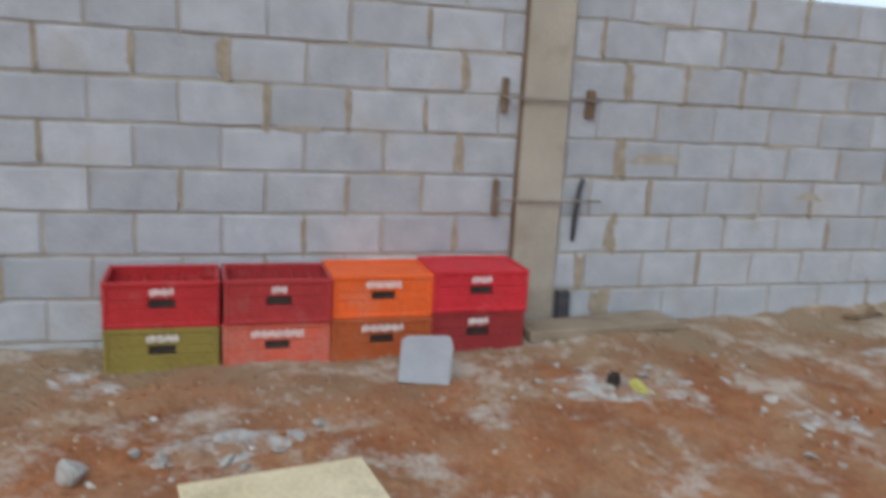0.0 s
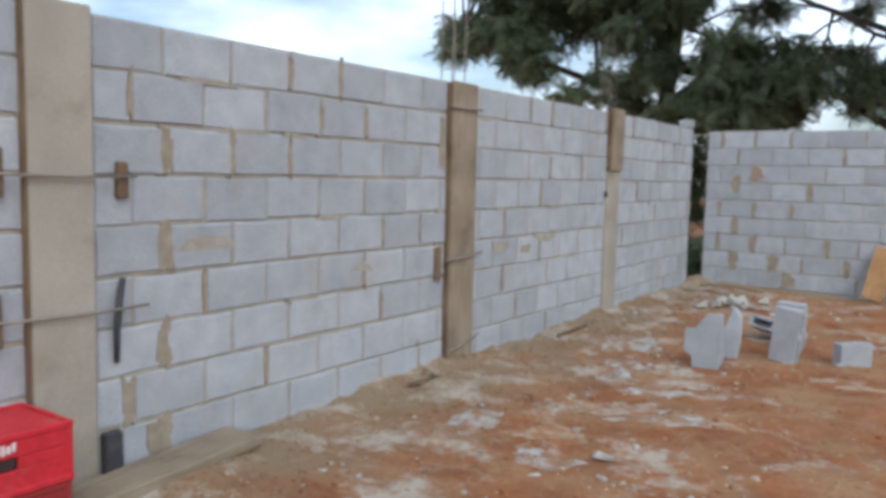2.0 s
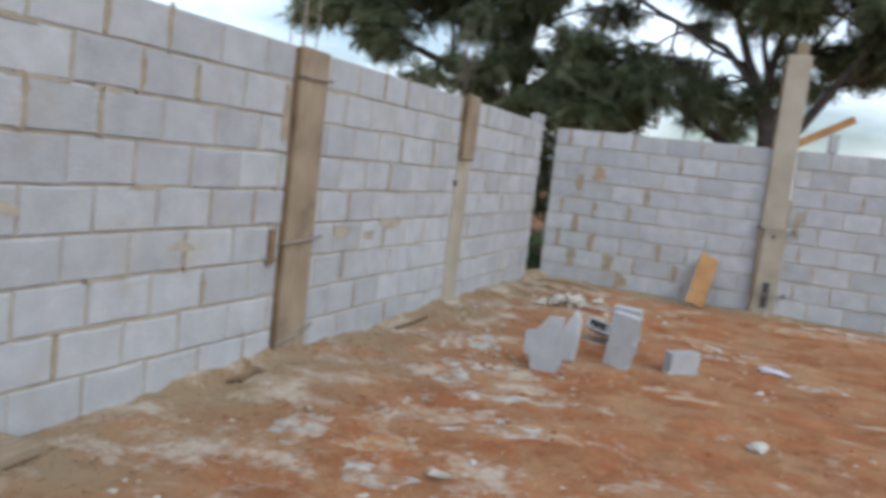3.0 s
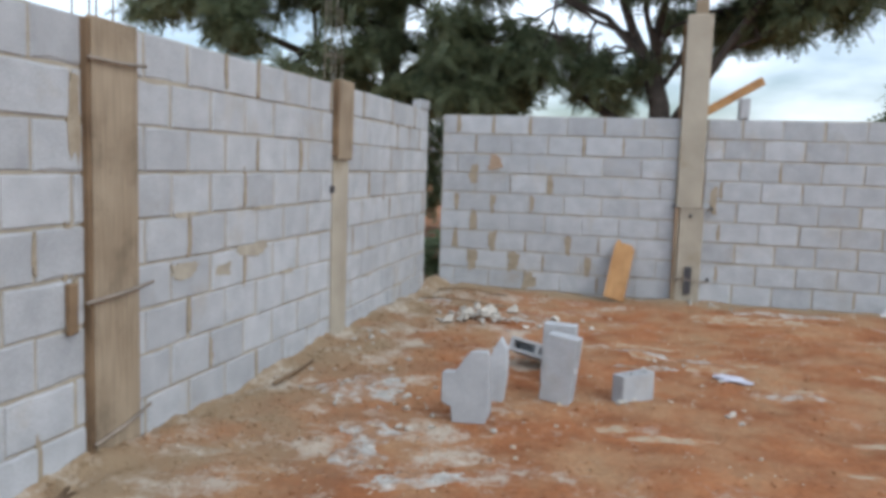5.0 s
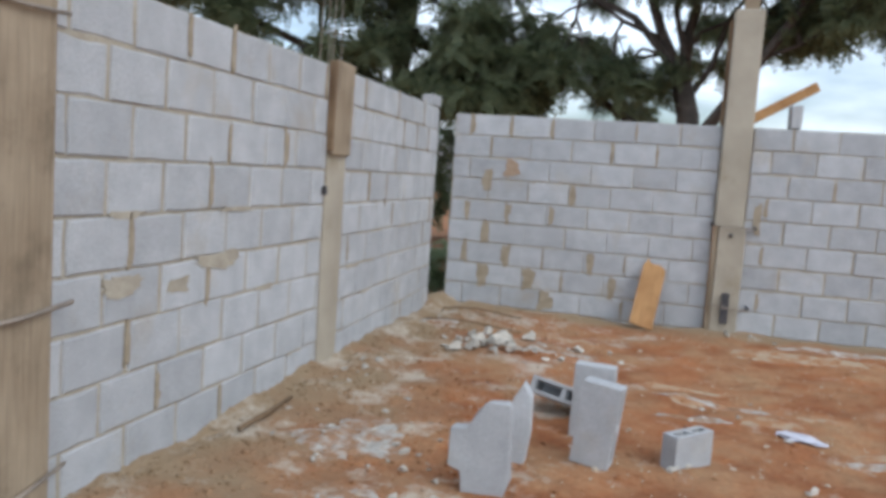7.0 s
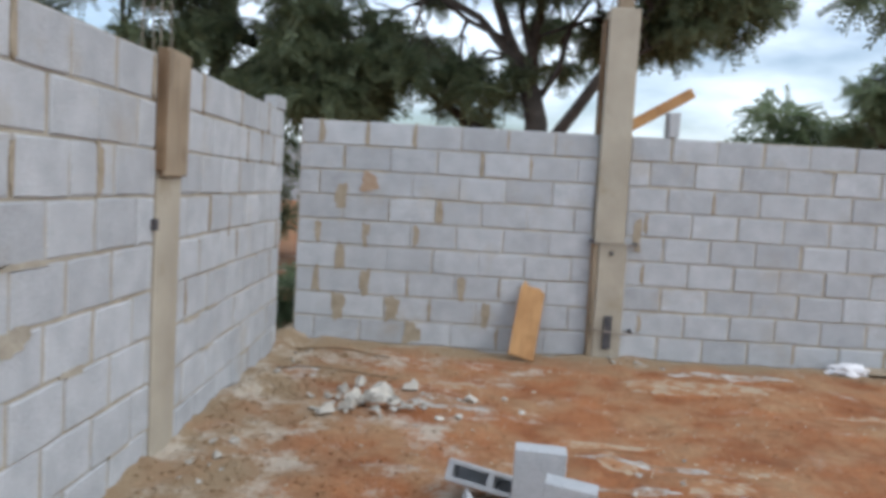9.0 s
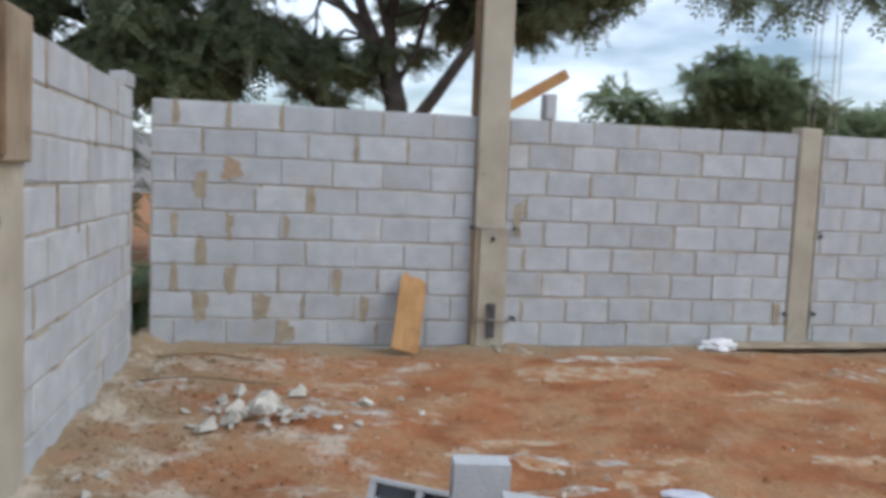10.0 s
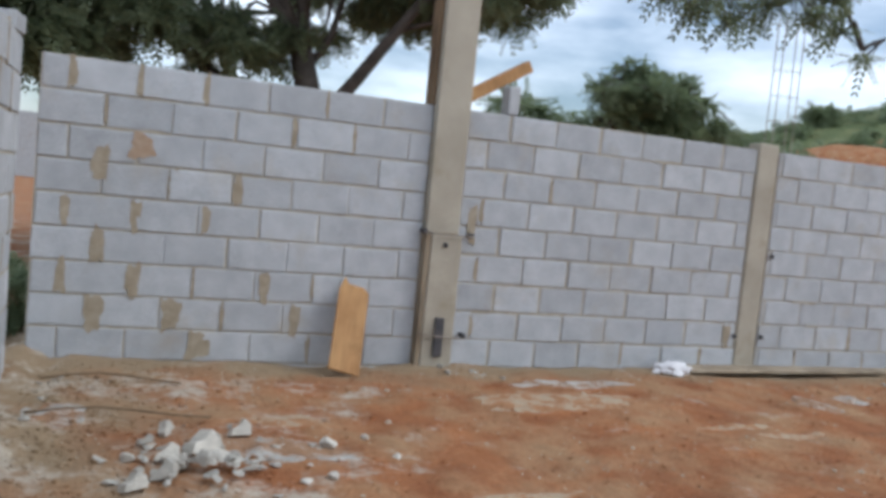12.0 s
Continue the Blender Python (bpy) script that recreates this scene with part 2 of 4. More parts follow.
def prism(outline, depth, bevel=0.004, jag=0.0):
    """An outline in x and z, drawn out along y."""
    bm = bmesh.new()
    front = [bm.verts.new((x, 0, z)) for x, z in outline]
    back = [bm.verts.new((x + random.uniform(-jag, jag), depth, z + random.uniform(-jag, jag))) for x, z in outline]
    n = len(outline)
    bm.faces.new(front)
    bm.faces.new(back[::-1])
    for i in range(n):
        bm.faces.new((front[i], back[i], back[(i + 1) % n], front[(i + 1) % n]))
    bmesh.ops.recalc_face_normals(bm, faces=bm.faces)
    if bevel:
        bmesh.ops.bevel(bm, geom=list(bm.edges), offset=bevel, segments=1, affect="EDGES")
    return bm


def tube(points, radii, sides=8, bm=None):
    """A round, tapering run through the points."""
    bm = bm or bmesh.new()
    pts = [Vector(p) for p in points]
    rings = []
    for i, p in enumerate(pts):
        way = (pts[min(i + 1, len(pts) - 1)] - pts[max(i - 1, 0)]).normalized()
        a = way.orthogonal().normalized()
        b = way.cross(a)
        rings.append([bm.verts.new(p + (a * math.cos(k * math.tau / sides) + b * math.sin(k * math.tau / sides)) * radii[i]) for k in range(sides)])
    for r, s in zip(rings, rings[1:]):
        best = min(range(sides), key=lambda o: sum((r[k].co - s[(k + o) % sides].co).length for k in range(sides)))
        for k in range(sides):
            bm.faces.new((r[k], r[(k + 1) % sides], s[(k + 1 + best) % sides], s[(k + best) % sides]))
    bm.faces.new(rings[0][::-1])
    bm.faces.new(rings[-1])
    bmesh.ops.recalc_face_normals(bm, faces=bm.faces)
    return bm


def chunk(size, squash=0.7, seed=0, detail=2):
    """A broken lump of stone with flat facets."""
    rnd = random.Random(seed)
    bm = bmesh.new()
    bmesh.ops.create_icosphere(bm, subdivisions=detail, radius=size)
    cuts = [(Vector((rnd.gauss(0, 1), rnd.gauss(0, 1), rnd.gauss(0, 1))).normalized(), rnd.uniform(0.3, 0.7) * size) for _ in range(9)]
    for v in bm.verts:
        for way, far in cuts:
            over = v.co.dot(way) - far
            if over > 0:
                v.co -= way * over
        v.co.z *= squash
        v.co *= 1 + rnd.uniform(-0.025, 0.025)
    low = min(v.co.z for v in bm.verts)
    for v in bm.verts:
        v.co.z -= low
    return bm


def height(x, y):
    """The uneven ground of the lot."""
    if x > 40 or y > 25 or abs(x) > 60 or y < -40:
        far = 0.0
    else:
        far = 1.0
    z = 0.035 * noise.noise((x * 0.8, y * 0.8, 0.3)) + 0.022 * noise.noise((x * 3.1, y * 3.1, 1.7)) + 0.012 * noise.noise((x * 8, y * 9, 4.0))
    z += 0.05 * math.exp(-((x - 0.5) ** 2 / 0.6 + (y + 2.1) ** 2 / 1.2)) - 0.035 * max(0.0, min(1.0, (-8 - y) / 0.8))
    if -0.2 < x < 0.8:
        z += 0.075 * math.exp(-(max(x, 0) / 0.17) ** 2) * max(0.0, 0.55 + noise.noise((x * 5, y * 1.7, 9.0)) + 0.5 * noise.noise((x * 11, y * 9, 3.0))) * max(0.0, min(1.0, (y + 7.2) / 0.6))
    return z * far + 0.01


# ---- the ground: one sheet out to the horizon ----
def ground():
    xs = np.concatenate([[-900, -300, -100, -50, -25, -12, -6, -3, -1.5], np.arange(-0.8, 6.6, 0.055), [7, 7.6, 8.5, 10, 13, 18, 26, 38, 55, 80, 150, 400, 900]])
    ys = np.concatenate([[-900, -300, -100, -50, -30, -20, -15, -13, -12, -11.2], np.arange(-10.6, 0.4, 0.055), [0.8, 1.5, 3, 5, 8, 12, 18, 26, 36, 50, 80, 150, 400, 900]])
    verts = [(x, y, height(x, y)) for y in ys for x in xs]
    w = len(xs)
    faces = [(j * w + i, j * w + i + 1, (j + 1) * w + i + 1, (j + 1) * w + i) for j in range(len(ys) - 1) for i in range(w - 1)]
    me = bpy.data.meshes.new("ground")
    me.from_pydata(verts, [], faces)
    me.materials.append(SOIL)
    for p in me.polygons:
        p.use_smooth = True
    return tagged(new("ground", me), "uneven red earth with pale sand and mortar dust", "ground", kind="structure")


ground()


# ---- block walls ----
COURSE, TOP, THICK = 0.2, 1.8, 0.10
MESHES = {}


def block_mesh(length, kind):
    """One wall block, lying along x with its face at y 0: chipped arrises, a few millimetres proud of the mortar."""
    key = (round(length, 2), kind)
    if key not in MESHES:
        rnd = random.Random(kind * 31 + int(key[0] * 100))
        x0, x1, z0, z1 = 0.007, key[0] - 0.007, 0.007, COURSE - 0.006
        xs = (0, 0.3, 0.7, 1)
        rim = [(x0 + (x1 - x0) * f, z0) for f in xs] + [(x1, z0 + (z1 - z0) * 0.5)] + [(x0 + (x1 - x0) * f, z1) for f in xs[::-1]] + [(x0, z0 + (z1 - z0) * 0.5)]
        side, face = [], []
        for x, z in rim:
            x, z = x + rnd.uniform(-0.003, 0.003), z + rnd.uniform(-0.0025, 0.0025)
            worn = 0.005 + (rnd.uniform(0.004, 0.012) if rnd.random() < 0.2 else 0)
            side.append((x, 0.006, z))
            face.append((x + math.copysign(min(worn, 0.3 * key[0]), key[0] / 2 - x), rnd.uniform(-0.001, 0.001), z + math.copysign(worn, COURSE / 2 - z)))
        back = [(x, THICK, z) for x, _, z in side]
        n = len(rim)
        faces = [tuple(range(n))]
        for k in range(n):
            j = (k + 1) % n
            faces += [(k, n + k, n + j, j), (n + k, 2 * n + k, 2 * n + j, n + j)]
        faces.append(tuple(range(3 * n - 1, 2 * n - 1, -1)))
        me = bpy.data.meshes.new("block")
        me.from_pydata(face + side + back, [], faces)
        me.materials.append(BLOCK)
        MESHES[key] = me
    return MESHES[key]


def bay(wall, along, start, end, pitch, even, odd, sloppy=0.22):
    """Courses of blocks between two columns. along: the wall's own turn, from x to its run."""
    rnd = random.Random(int(start * 100))
    for c in range(10):
        z = TOP - COURSE * (c + 1)
        first = (even, odd)[c % 2]
        u = first - pitch * math.ceil((first - start) / pitch)
        while u < end - 0.03:
            a, b = max(u, start), min(u + pitch, end)
            if b - a > 0.04:
                ob = new("block", block_mesh(b - a, rnd.randrange(4)))
                ob.parent = wall
                ob.matrix_basis = along @ pose(a + rnd.uniform(-0.004, 0.004), rnd.uniform(-0.004, 0.003), z + rnd.uniform(-0.003, 0.003), rnd.uniform(-0.4, 0.4), rnd.uniform(-0.5, 0.5), rnd.uniform(-0.4, 0.4))
            if c < 9 and a > start + 0.1 and rnd.random() < sloppy:
                smear(wall, along, a, z + COURSE * rnd.uniform(0.42, 0.58), rnd.uniform(0.018, 0.034), rnd.uniform(0.13, 0.2), SMEAR, rnd.randrange(900), 0.003)
            if c < 8 and a > start + 0.1 and b < end - 0.1 and rnd.random() < sloppy * 0.5:
                smear(wall, along, (a + b) / 2 + rnd.uniform(-0.1, 0.1), z + rnd.uniform(-0.004, 0.004), rnd.uniform(0.12, 0.3), rnd.uniform(0.018, 0.03), MORTAR, rnd.randrange(900), 0.003)
            u += pitch


def core(wall, along, start, end):
    """The mortar behind and between a bay's blocks."""
    ob = part("mortar", slab(start, 0.007, -0.4, end, THICK - 0.006, TOP - 0.004, 0), MORTAR, wall)
    ob.matrix_basis = along


def smear(wall, along, u, z, w, h, material, seed, proud=0.0035):
    """A ragged smear of mortar left on the face."""
    rnd = random.Random(seed)
    pts = []
    for k in range(26):
        a = k * math.tau / 26
        r = rnd.uniform(0.8, 1.2) * (1.05 + 0.15 * math.sin(3 * a + seed))
        pts.append((math.copysign(abs(math.cos(a)) ** 0.6, math.cos(a)) * w / 2 * r, math.copysign(abs(math.sin(a)) ** 0.6, math.sin(a)) * h / 2 * r))
    ob = part("mortar_patch", prism(pts, 0.012, 0), material, wall)
    ob.matrix_basis = along @ pose(u, -proud, z)


wall_a = thing("wall_west", (0, 0, 0), "long wall of grey concrete blocks with sandy mortar", "wall", kind="structure")
wall_b = thing("wall_north", (0, 0, 0), "end wall of grey concrete blocks with mortar smears", "wall", kind="structure")
RUN_A = pose(0, 0, 0, 0, 0, 90)
RUN_B = Matrix.Identity(4)
for start, end, pitch, even, odd in ((-11.9, -8.12, 0.378, -8.44, -8.62), (-7.87, -5.52, 0.352, -7.20, -7.35), (-5.25, -3.10, 0.335, -4.48, -4.62)):
    core(wall_a, RUN_A, start, end)
    bay(wall_a, RUN_A, start, end, pitch, even, odd)
# the last bay swings outward a little and stops short of the end wall
RUN_END = pose(0, -2.81, 0, 0, 0, 92.2)
core(wall_a, RUN_END, 0, 2.31)
bay(wall_a, RUN_END, 0, 2.31, 0.37, 0.31, 0.49)
for start, end, pitch, even, odd in ((-0.07, 2.325, 0.375, 0.10, 0.29), (2.575, 5.04, 0.363, 2.90, 2.74), (5.26, 9.0, 0.37, 5.67, 5.49)):
    core(wall_b, RUN_B, start, end)
    bay(wall_b, RUN_B, start, end, pitch, even, odd, 0.1)

# mortar left wide in the joints, by course from the top
for i, (u, c, w, h) in enumerate(((0.29, 7, 0.10, 0.2), (0.73, 7, 0.11, 0.19), (0.9, 8, 0.12, 0.17), (0.29, 5, 0.08, 0.2), (0.1, 6, 0.06, 0.19), (0.5, 6, 0.08, 0.19), (1.29, 6, 0.06, 0.19), (1.5, 7, 0.07, 0.2), (1.87, 5, 0.05, 0.16), (1.08, 3, 0.06, 0.18), (0.7, 3, 0.05, 0.17), (0.28, 2.55, 0.09, 0.2), (0.1, 4, 0.05, 0.17), (0.49, 4, 0.06, 0.18), (0.9, 4, 0.05, 0.16), (0.1, 0, 0.05, 0.16), (0.47, 0, 0.035, 0.18), (0.85, 0, 0.035, 0.18), (2.68, 3.4, 0.06, 0.26), (4.95, 7, 0.06, 0.18), (1.4, 1, 0.03, 0.18), (1.79, 1, 0.03, 0.18))):
    smear(wall_b, RUN_B, u, TOP - COURSE * (c + 0.5), w, h, SMEAR, i)
smear(wall_b, RUN_B, 0.50, 1.31, 0.13, 0.14, RUST, 90, 0.006)
for i, (u, c, w, h) in enumerate(((-7.55, 2, 0.07, 0.19), (-7.55, 4, 0.07, 0.2), (-7.56, 6, 0.07, 0.19), (-7.58, 8, 0.11, 0.2), (-7.73, 7, 0.05, 0.2), (-6.65, 1, 0.05, 0.18), (-7.2, 2, 0.05, 0.18), (-7.33, 3.95, 0.26, 0.06), (-6.3, 4.9, 0.16, 0.05), (-9.56, 2, 0.06, 0.19), (-9.38, 3, 0.05, 0.18), (-9.2, 0.6, 0.07, 0.2), (-8.44, 2, 0.05, 0.18), (-8.44, 4, 0.05, 0.18), (-5.58, 1.5, 0.06, 0.3), (-4.5, 5, 0.14, 0.06), (-4.2, 4.6, 0.3, 0.07), (-4.85, 4.8, 0.2, 0.07), (-3.6, 2, 0.05, 0.18), (-5.62, 4, 0.05, 0.19))):
    smear(wall_a, RUN_A, u, TOP - COURSE * (c + 0.5), w, h, SMEAR if h > w else MORTAR, 40 + i)


# ---- columns ----
def tie(parent, a, b, r=0.006):
    mid = (Vector(a) + Vector(b)) / 2 + Vector((0.004, 0.004, -0.006))
    part("tie_wire", tube((a, mid, b), (r, r, r), 6), STEEL, parent, "twisted tie wire", True)


col = thing("column_1", (0, 0, 0), "sand-coloured concrete column with tie wires across it", "column", kind="structure")
part("shaft", slab(-0.13, -8.125, -0.3, 0.028, -7.875, 1.82, 0.008, rough=0.003), CONCRETE, col)
part("post", slab(-0.12, -8.10, 1.82, -0.02, -7.965, 2.9, 0.006), CONCRETE, col)
# shadow line down the column's left side, put in as a dark brown strip
part("form_or_shadow_edge", slab(-0.02, -8.138, -0.2, 0.03, -8.126, 1.8, 0.003), WOOD_DARK, col)
for z, l, r in ((1.2, -8.24, -7.71), (0.69, -8.25, -7.66)):
    tie(col, (0.045, l, z), (0.045, r, z - 0.004))
for y, z0, z1, w in ((-8.225, 1.12, 1.29, 0.035), (-7.755, 1.11, 1.25, 0.05), (-8.24, 0.60, 0.79, 0.03)):
    part("peg", slab(0.004, y - w / 2, z0, 0.034, y + w / 2, z1, 0.006, rough=0.004), WOOD_DARK, col, "stub of dark wood")
part("rod", tube(((0.02, -7.76, 0.80), (0.03, -7.78, 0.74), (0.022, -7.79, 0.60), (0.018, -7.79, 0.47)), (0.012, 0.014, 0.014, 0.011), 6), IRON, col, "bent dark iron rod", True)
part("chock", slab(0.004, -7.86, -0.02, 0.05, -7.785, 0.2, 0.006, rough=0.006), IRON, col, "dark wet wooden chock")

col = thing("column_2", (0, 0, 0), "column behind a brown form board with tie wires", "column", kind="structure")
part("shaft", slab(-0.13, -5.5, -0.3, 0.0, -5.26, 1.79, 0.006), CONCRETE, col)
part("form_board", slab(0.004, -5.515, -0.05, 0.03, -5.235, 1.8, 0.004, rough=0.004), WOOD, col, "tan wooden form board stained with cement")
part("form_or_shadow_edge", slab(-0.01, -5.54, -0.05, 0.03, -5.519, 1.79, 0.004), WOOD_DARK, col)
for l, r, zl, zr in ((-5.58, -5.16, 0.70, 0.73), (-5.55, -5.2, 1.64, 1.645), (-5.54, -5.18, 0.12, 0.19)):
    tie(col, (0.045, l, zl), (0.045, r, zr), 0.008)
part("peg", slab(0.004, -5.65, 0.585, 0.034, -5.605, 0.785, 0.006, rough=0.004), WOOD_DARK, col, "stub of dark wood")

col = thing("column_3", (0, 0, 0), "concrete column with a short form board at its top", "column", kind="structure")
part("shaft", slab(-0.13, -3.09, -0.3, 0.004, -2.82, 1.8, 0.006, rough=0.003), CONCRETE, col)
part("form_board", slab(0.008, -3.08, 1.29, 0.036, -2.82, 1.83, 0.005, rough=0.006), WOOD, col, "short brown form board")
part("form_or_shadow_edge", slab(0.0, -3.115, 1.31, 0.04, -3.084, 1.82, 0.003), WOOD_DARK, col)
part("peg", slab(0.004, -3.15, 1.06, 0.03, -3.12, 1.11, 0.004), IRON, col)

col = thing("column_4", (0, 0, 0), "tall pale concrete column rising above the wall", "column", kind="structure")
part("shaft", slab(2.33, -0.06, 0.93, 2.565, 0.16, 2.78, 0.008, rough=0.003), CONCRETE, col)
part("foot", slab(2.365, -0.075, -0.2, 2.59, 0.16, 0.926, 0.008, rough=0.004), CONCRETE, col)
part("stub", slab(2.40, 0.0, 2.78, 2.52, 0.12, 2.92, 0.006), WOOD, col, "short tan timber stub")
part("form_or_shadow_edge", slab(2.33, -0.07, -0.1, 2.36, 0.02, 0.925, 0.004), WOOD, col)
part("form_or_shadow_edge", slab(2.30, 0.0, 1.8, 2.327, 0.15, 2.7, 0.004), WOOD_DARK, col)
tie(col, (2.31, -0.1, 0.94), (2.66, -0.1, 0.93))
tie(col, (2.32, -0.1, 0.25), (2.66, -0.1, 0.22))
for x, z in ((2.315, 0.945), (2.655, 0.935), (2.47, 0.86), (2.66, 0.24)):
    part("bolt", slab(x - 0.015, -0.095, z - 0.016, x + 0.015, -0.01, z + 0.016, 0.006, rough=0.003), IRON, col)
part("plate", slab(2.445, -0.098, 0.09, 2.51, -0.079, 0.36, 0.004), IRON, col, "dark iron plate")

col = thing("column_5", (0, 0, 0), "sand-coloured concrete column flush with the wall", "column", kind="structure")
part("shaft", slab(5.05, -0.012, -0.3, 5.25, 0.12, 1.85, 0.012, rough=0.008), CONCRETE, col)
for x, z in ((5.30, 0.96), (5.02, 0.3), (5.29, 0.3)):
    part("bolt", slab(x - 0.014, -0.03, z - 0.014, x + 0.014, 0.0, z + 0.014, 0.005), IRON, col)


def bars(x, y, z, top, dx, dy, thin=0.004):
    """Starter bars with stirrups, standing out of a column."""
    cage = thing("rebar_cage", (x, y, z), "thin steel starter bars above a column", "rebar", "starter bars")
    for sx in (-1, 1):
        for sy in (-1, 1):
            lean = random.uniform(-0.02, 0.02)
            part("bar", tube(((sx * dx, sy * dy, -0.3), (sx * dx, sy * dy, 0.1), (sx * dx + lean, sy * dy, top + random.uniform(-0.1, 0.1))), (thin,) * 3, 5), STEEL, cage)
    for k in range(1, int(top / 0.2)):
        h = k * 0.2
        part("stirrup", tube(((-dx, -dy, h), (dx, -dy, h), (dx, dy, h), (-dx, dy, h), (-dx, -dy, h)), (0.002,) * 5, 4), STEEL, cage)


bars(-0.07, -5.38, 1.8, 0.75, 0.04, 0.07)
bars(-0.07, -2.95, 1.8, 0.6, 0.04, 0.06, 0.0025)
bars(5.28, 0.06, 1.85, 0.9, 0.10, 0.04)

# timber and a small block on top of the end wall
beam = part("timber_beam", slab(-0.32, -0.04, -0.042, 0.31, 0.04, 0.042, 0.004), WOOD_GOLD)
beam.matrix_world = pose(2.80, 0.14, 2.02, 0, -31, 6)
tagged(beam, "sawn timber jutting out from the tall column", "timber")
ob = part("concrete_block", slab(-0.045, -0.05, 0, 0.045, 0.05, 0.2, 0.006, rough=0.004), BLOCK)
ob.matrix_world = pose(2.90, 0.05, 1.8, 0, 0, 8)
tagged(ob, "small grey concrete block standing on the wall", "block")
ob = part("concrete_block", slab(-0.12, -0.05, 0, 0.1, 0.05, 0.09, 0.006, rough=0.006), BLOCK)
ob.matrix_world = pose(-0.13, -0.61, 1.8, 0, 0, 86)
tagged(ob, "grey block end lying on the wall's corner", "block")


# ---- crates ----
def crate(at, colour, closed, turn=0):
    """A bottle crate: ribbed walls with a handle hole, rim, foot, inner grid, and worn print."""
    c = thing("bottle_crate", at, colour[1], "crate", "stacked bottle crates", turn=(0, 0, turn))
    m = colour[0]
    w, d, h = 0.232, 0.158, 0.203
    # long sides stand at -y (front) and +y, with a hole through each
    for s, name in ((-1, "front_wall"), (1, "back_wall")):
        y0, y1 = sorted((s * d, s * (d - 0.012)))
        bm = slab(-w, y0, 0.012, w, y1, 0.085, 0.003)
        slab(-w, y0, 0.086, -0.055, y1, 0.125, 0.002, bm)
        slab(0.055, y0, 0.086, w, y1, 0.125, 0.002, bm)
        slab(-w, y0, 0.126, w, y1, h - 0.012, 0.003, bm)
        wall = part(name, bm, m, c)
        front = wall if s < 0 else front
    for s in (-1, 1):
        x0, x1 = sorted((s * w, s * (w - 0.012)))
        part("end_wall", slab(x0, -d + 0.013, 0.012, x1, d - 0.013, h - 0.012, 0.003), m, c)
        for k in (-1, 1):
            part("corner_post", slab(s * (w - 0.008) - 0.012, k * (d - 0.006) - 0.011, 0.004, s * (w - 0.008) + 0.012, k * (d - 0.006) + 0.011, h - 0.004, 0.005), m, c)
    for z, name in ((0.0, "foot_rim"), (h - 0.022, "top_rim")):
        bm = slab(-w - 0.006, -d - 0.006, z, w + 0.006, -d + 0.012, z + 0.022, 0.004)
        slab(-w - 0.006, d - 0.012, z, w + 0.006, d + 0.006, z + 0.022, 0.004, bm)
        slab(-w - 0.006, -d + 0.013, z, -w + 0.012, d - 0.013, z + 0.022, 0.004, bm)
        slab(w - 0.012, -d + 0.013, z, w + 0.006, d - 0.013, z + 0.022, 0.004, bm)
        part(name, bm, m, c)
    # open crates: the floor is near-black to stand in for shade inside
    part("floor", slab(-w + 0.013, -d + 0.013, 0.008, w - 0.013, d - 0.013, 0.018, 0.002), DARK if not closed else m, c)
    if closed:
        part("lid", slab(-w + 0.013, -d + 0.013, h - 0.02, w - 0.013, d - 0.013, h - 0.008, 0.003), m, c)
    else:
        for k in range(1, 6):
            x = -w + k * 2 * w / 6
            part("divider", slab(x - 0.003, -d + 0.014, 0.02, x + 0.003, d - 0.014, h - 0.035, 0.001), m, c)
        for k in range(1, 4):
            y = -d + k * 2 * d / 4
            part("divider", slab(-w + 0.014, y - 0.003, 0.02, w - 0.014, y + 0.003, h - 0.036, 0.001), m, c)
    # dark panel set behind the handle hole in place of its shade
    part("hole_shade", slab(-0.054, -d + 0.013, 0.087, 0.054, -d + 0.02, 0.124, 0.001), DARK, front, "dark panel standing in for the shade in the handle hole")
    bm = bmesh.new()
    for k in range(colour[2] * 2):
        u = (k - colour[2] + 0.5) * 0.0165
        slab(u - 0.0055, -d - 0.0025, 0.139 + 0.004 * (k % 3), u + 0.0065, -d, 0.168 + 0.007 * (k % 2), 0.001, bm)
    part("print", bm, LABEL, front, "worn white print")
    return c


RED = plastic("red_plastic", (0.46, 0.03, 0.032))
MAROON = plastic("maroon_plastic", (0.30, 0.035, 0.035))
ORANGE = plastic("orange_plastic", (0.80, 0.13, 0.025))
OLIVE = plastic("olive_plastic", (0.27, 0.21, 0.05), (0.4, 0.25, 0.1))
SALMON = plastic("faded_red_plastic", (0.62, 0.12, 0.07), at=(0.45, 0.75))
RUSSET = plastic("russet_plastic", (0.42, 0.10, 0.03))
low = ((OLIVE, "dusty olive-yellow plastic bottle crate on the ground", 4), (SALMON, "faded red plastic bottle crate on the ground", 7), (RUSSET, "dirty orange-brown plastic bottle crate on the ground", 6), (MAROON, "dark maroon plastic bottle crate on the ground", 3))
high = ((RED, "open red plastic bottle crate stacked on another", 3), (plastic("dark_red_plastic", (0.40, 0.04, 0.04)), "open dark red plastic bottle crate stacked on another", 2), (ORANGE, "bright orange plastic bottle crate stacked on another", 5), (plastic("bright_red_plastic", (0.58, 0.03, 0.04)), "bright red plastic bottle crate stacked on another", 3))
for k, y in enumerate((-9.825, -9.34, -8.865, -8.40)):
    z = (-0.045, -0.04, -0.03, -0.012)[k]
    crate((0.175, y, z), low[k], True, 90)
    crate((0.175 + (0.0, 0.01, -0.004, 0.006)[k], y + (0.0, 0.004, 0.0, 0.005)[k], z + 0.205), high[k], k > 1, 90)


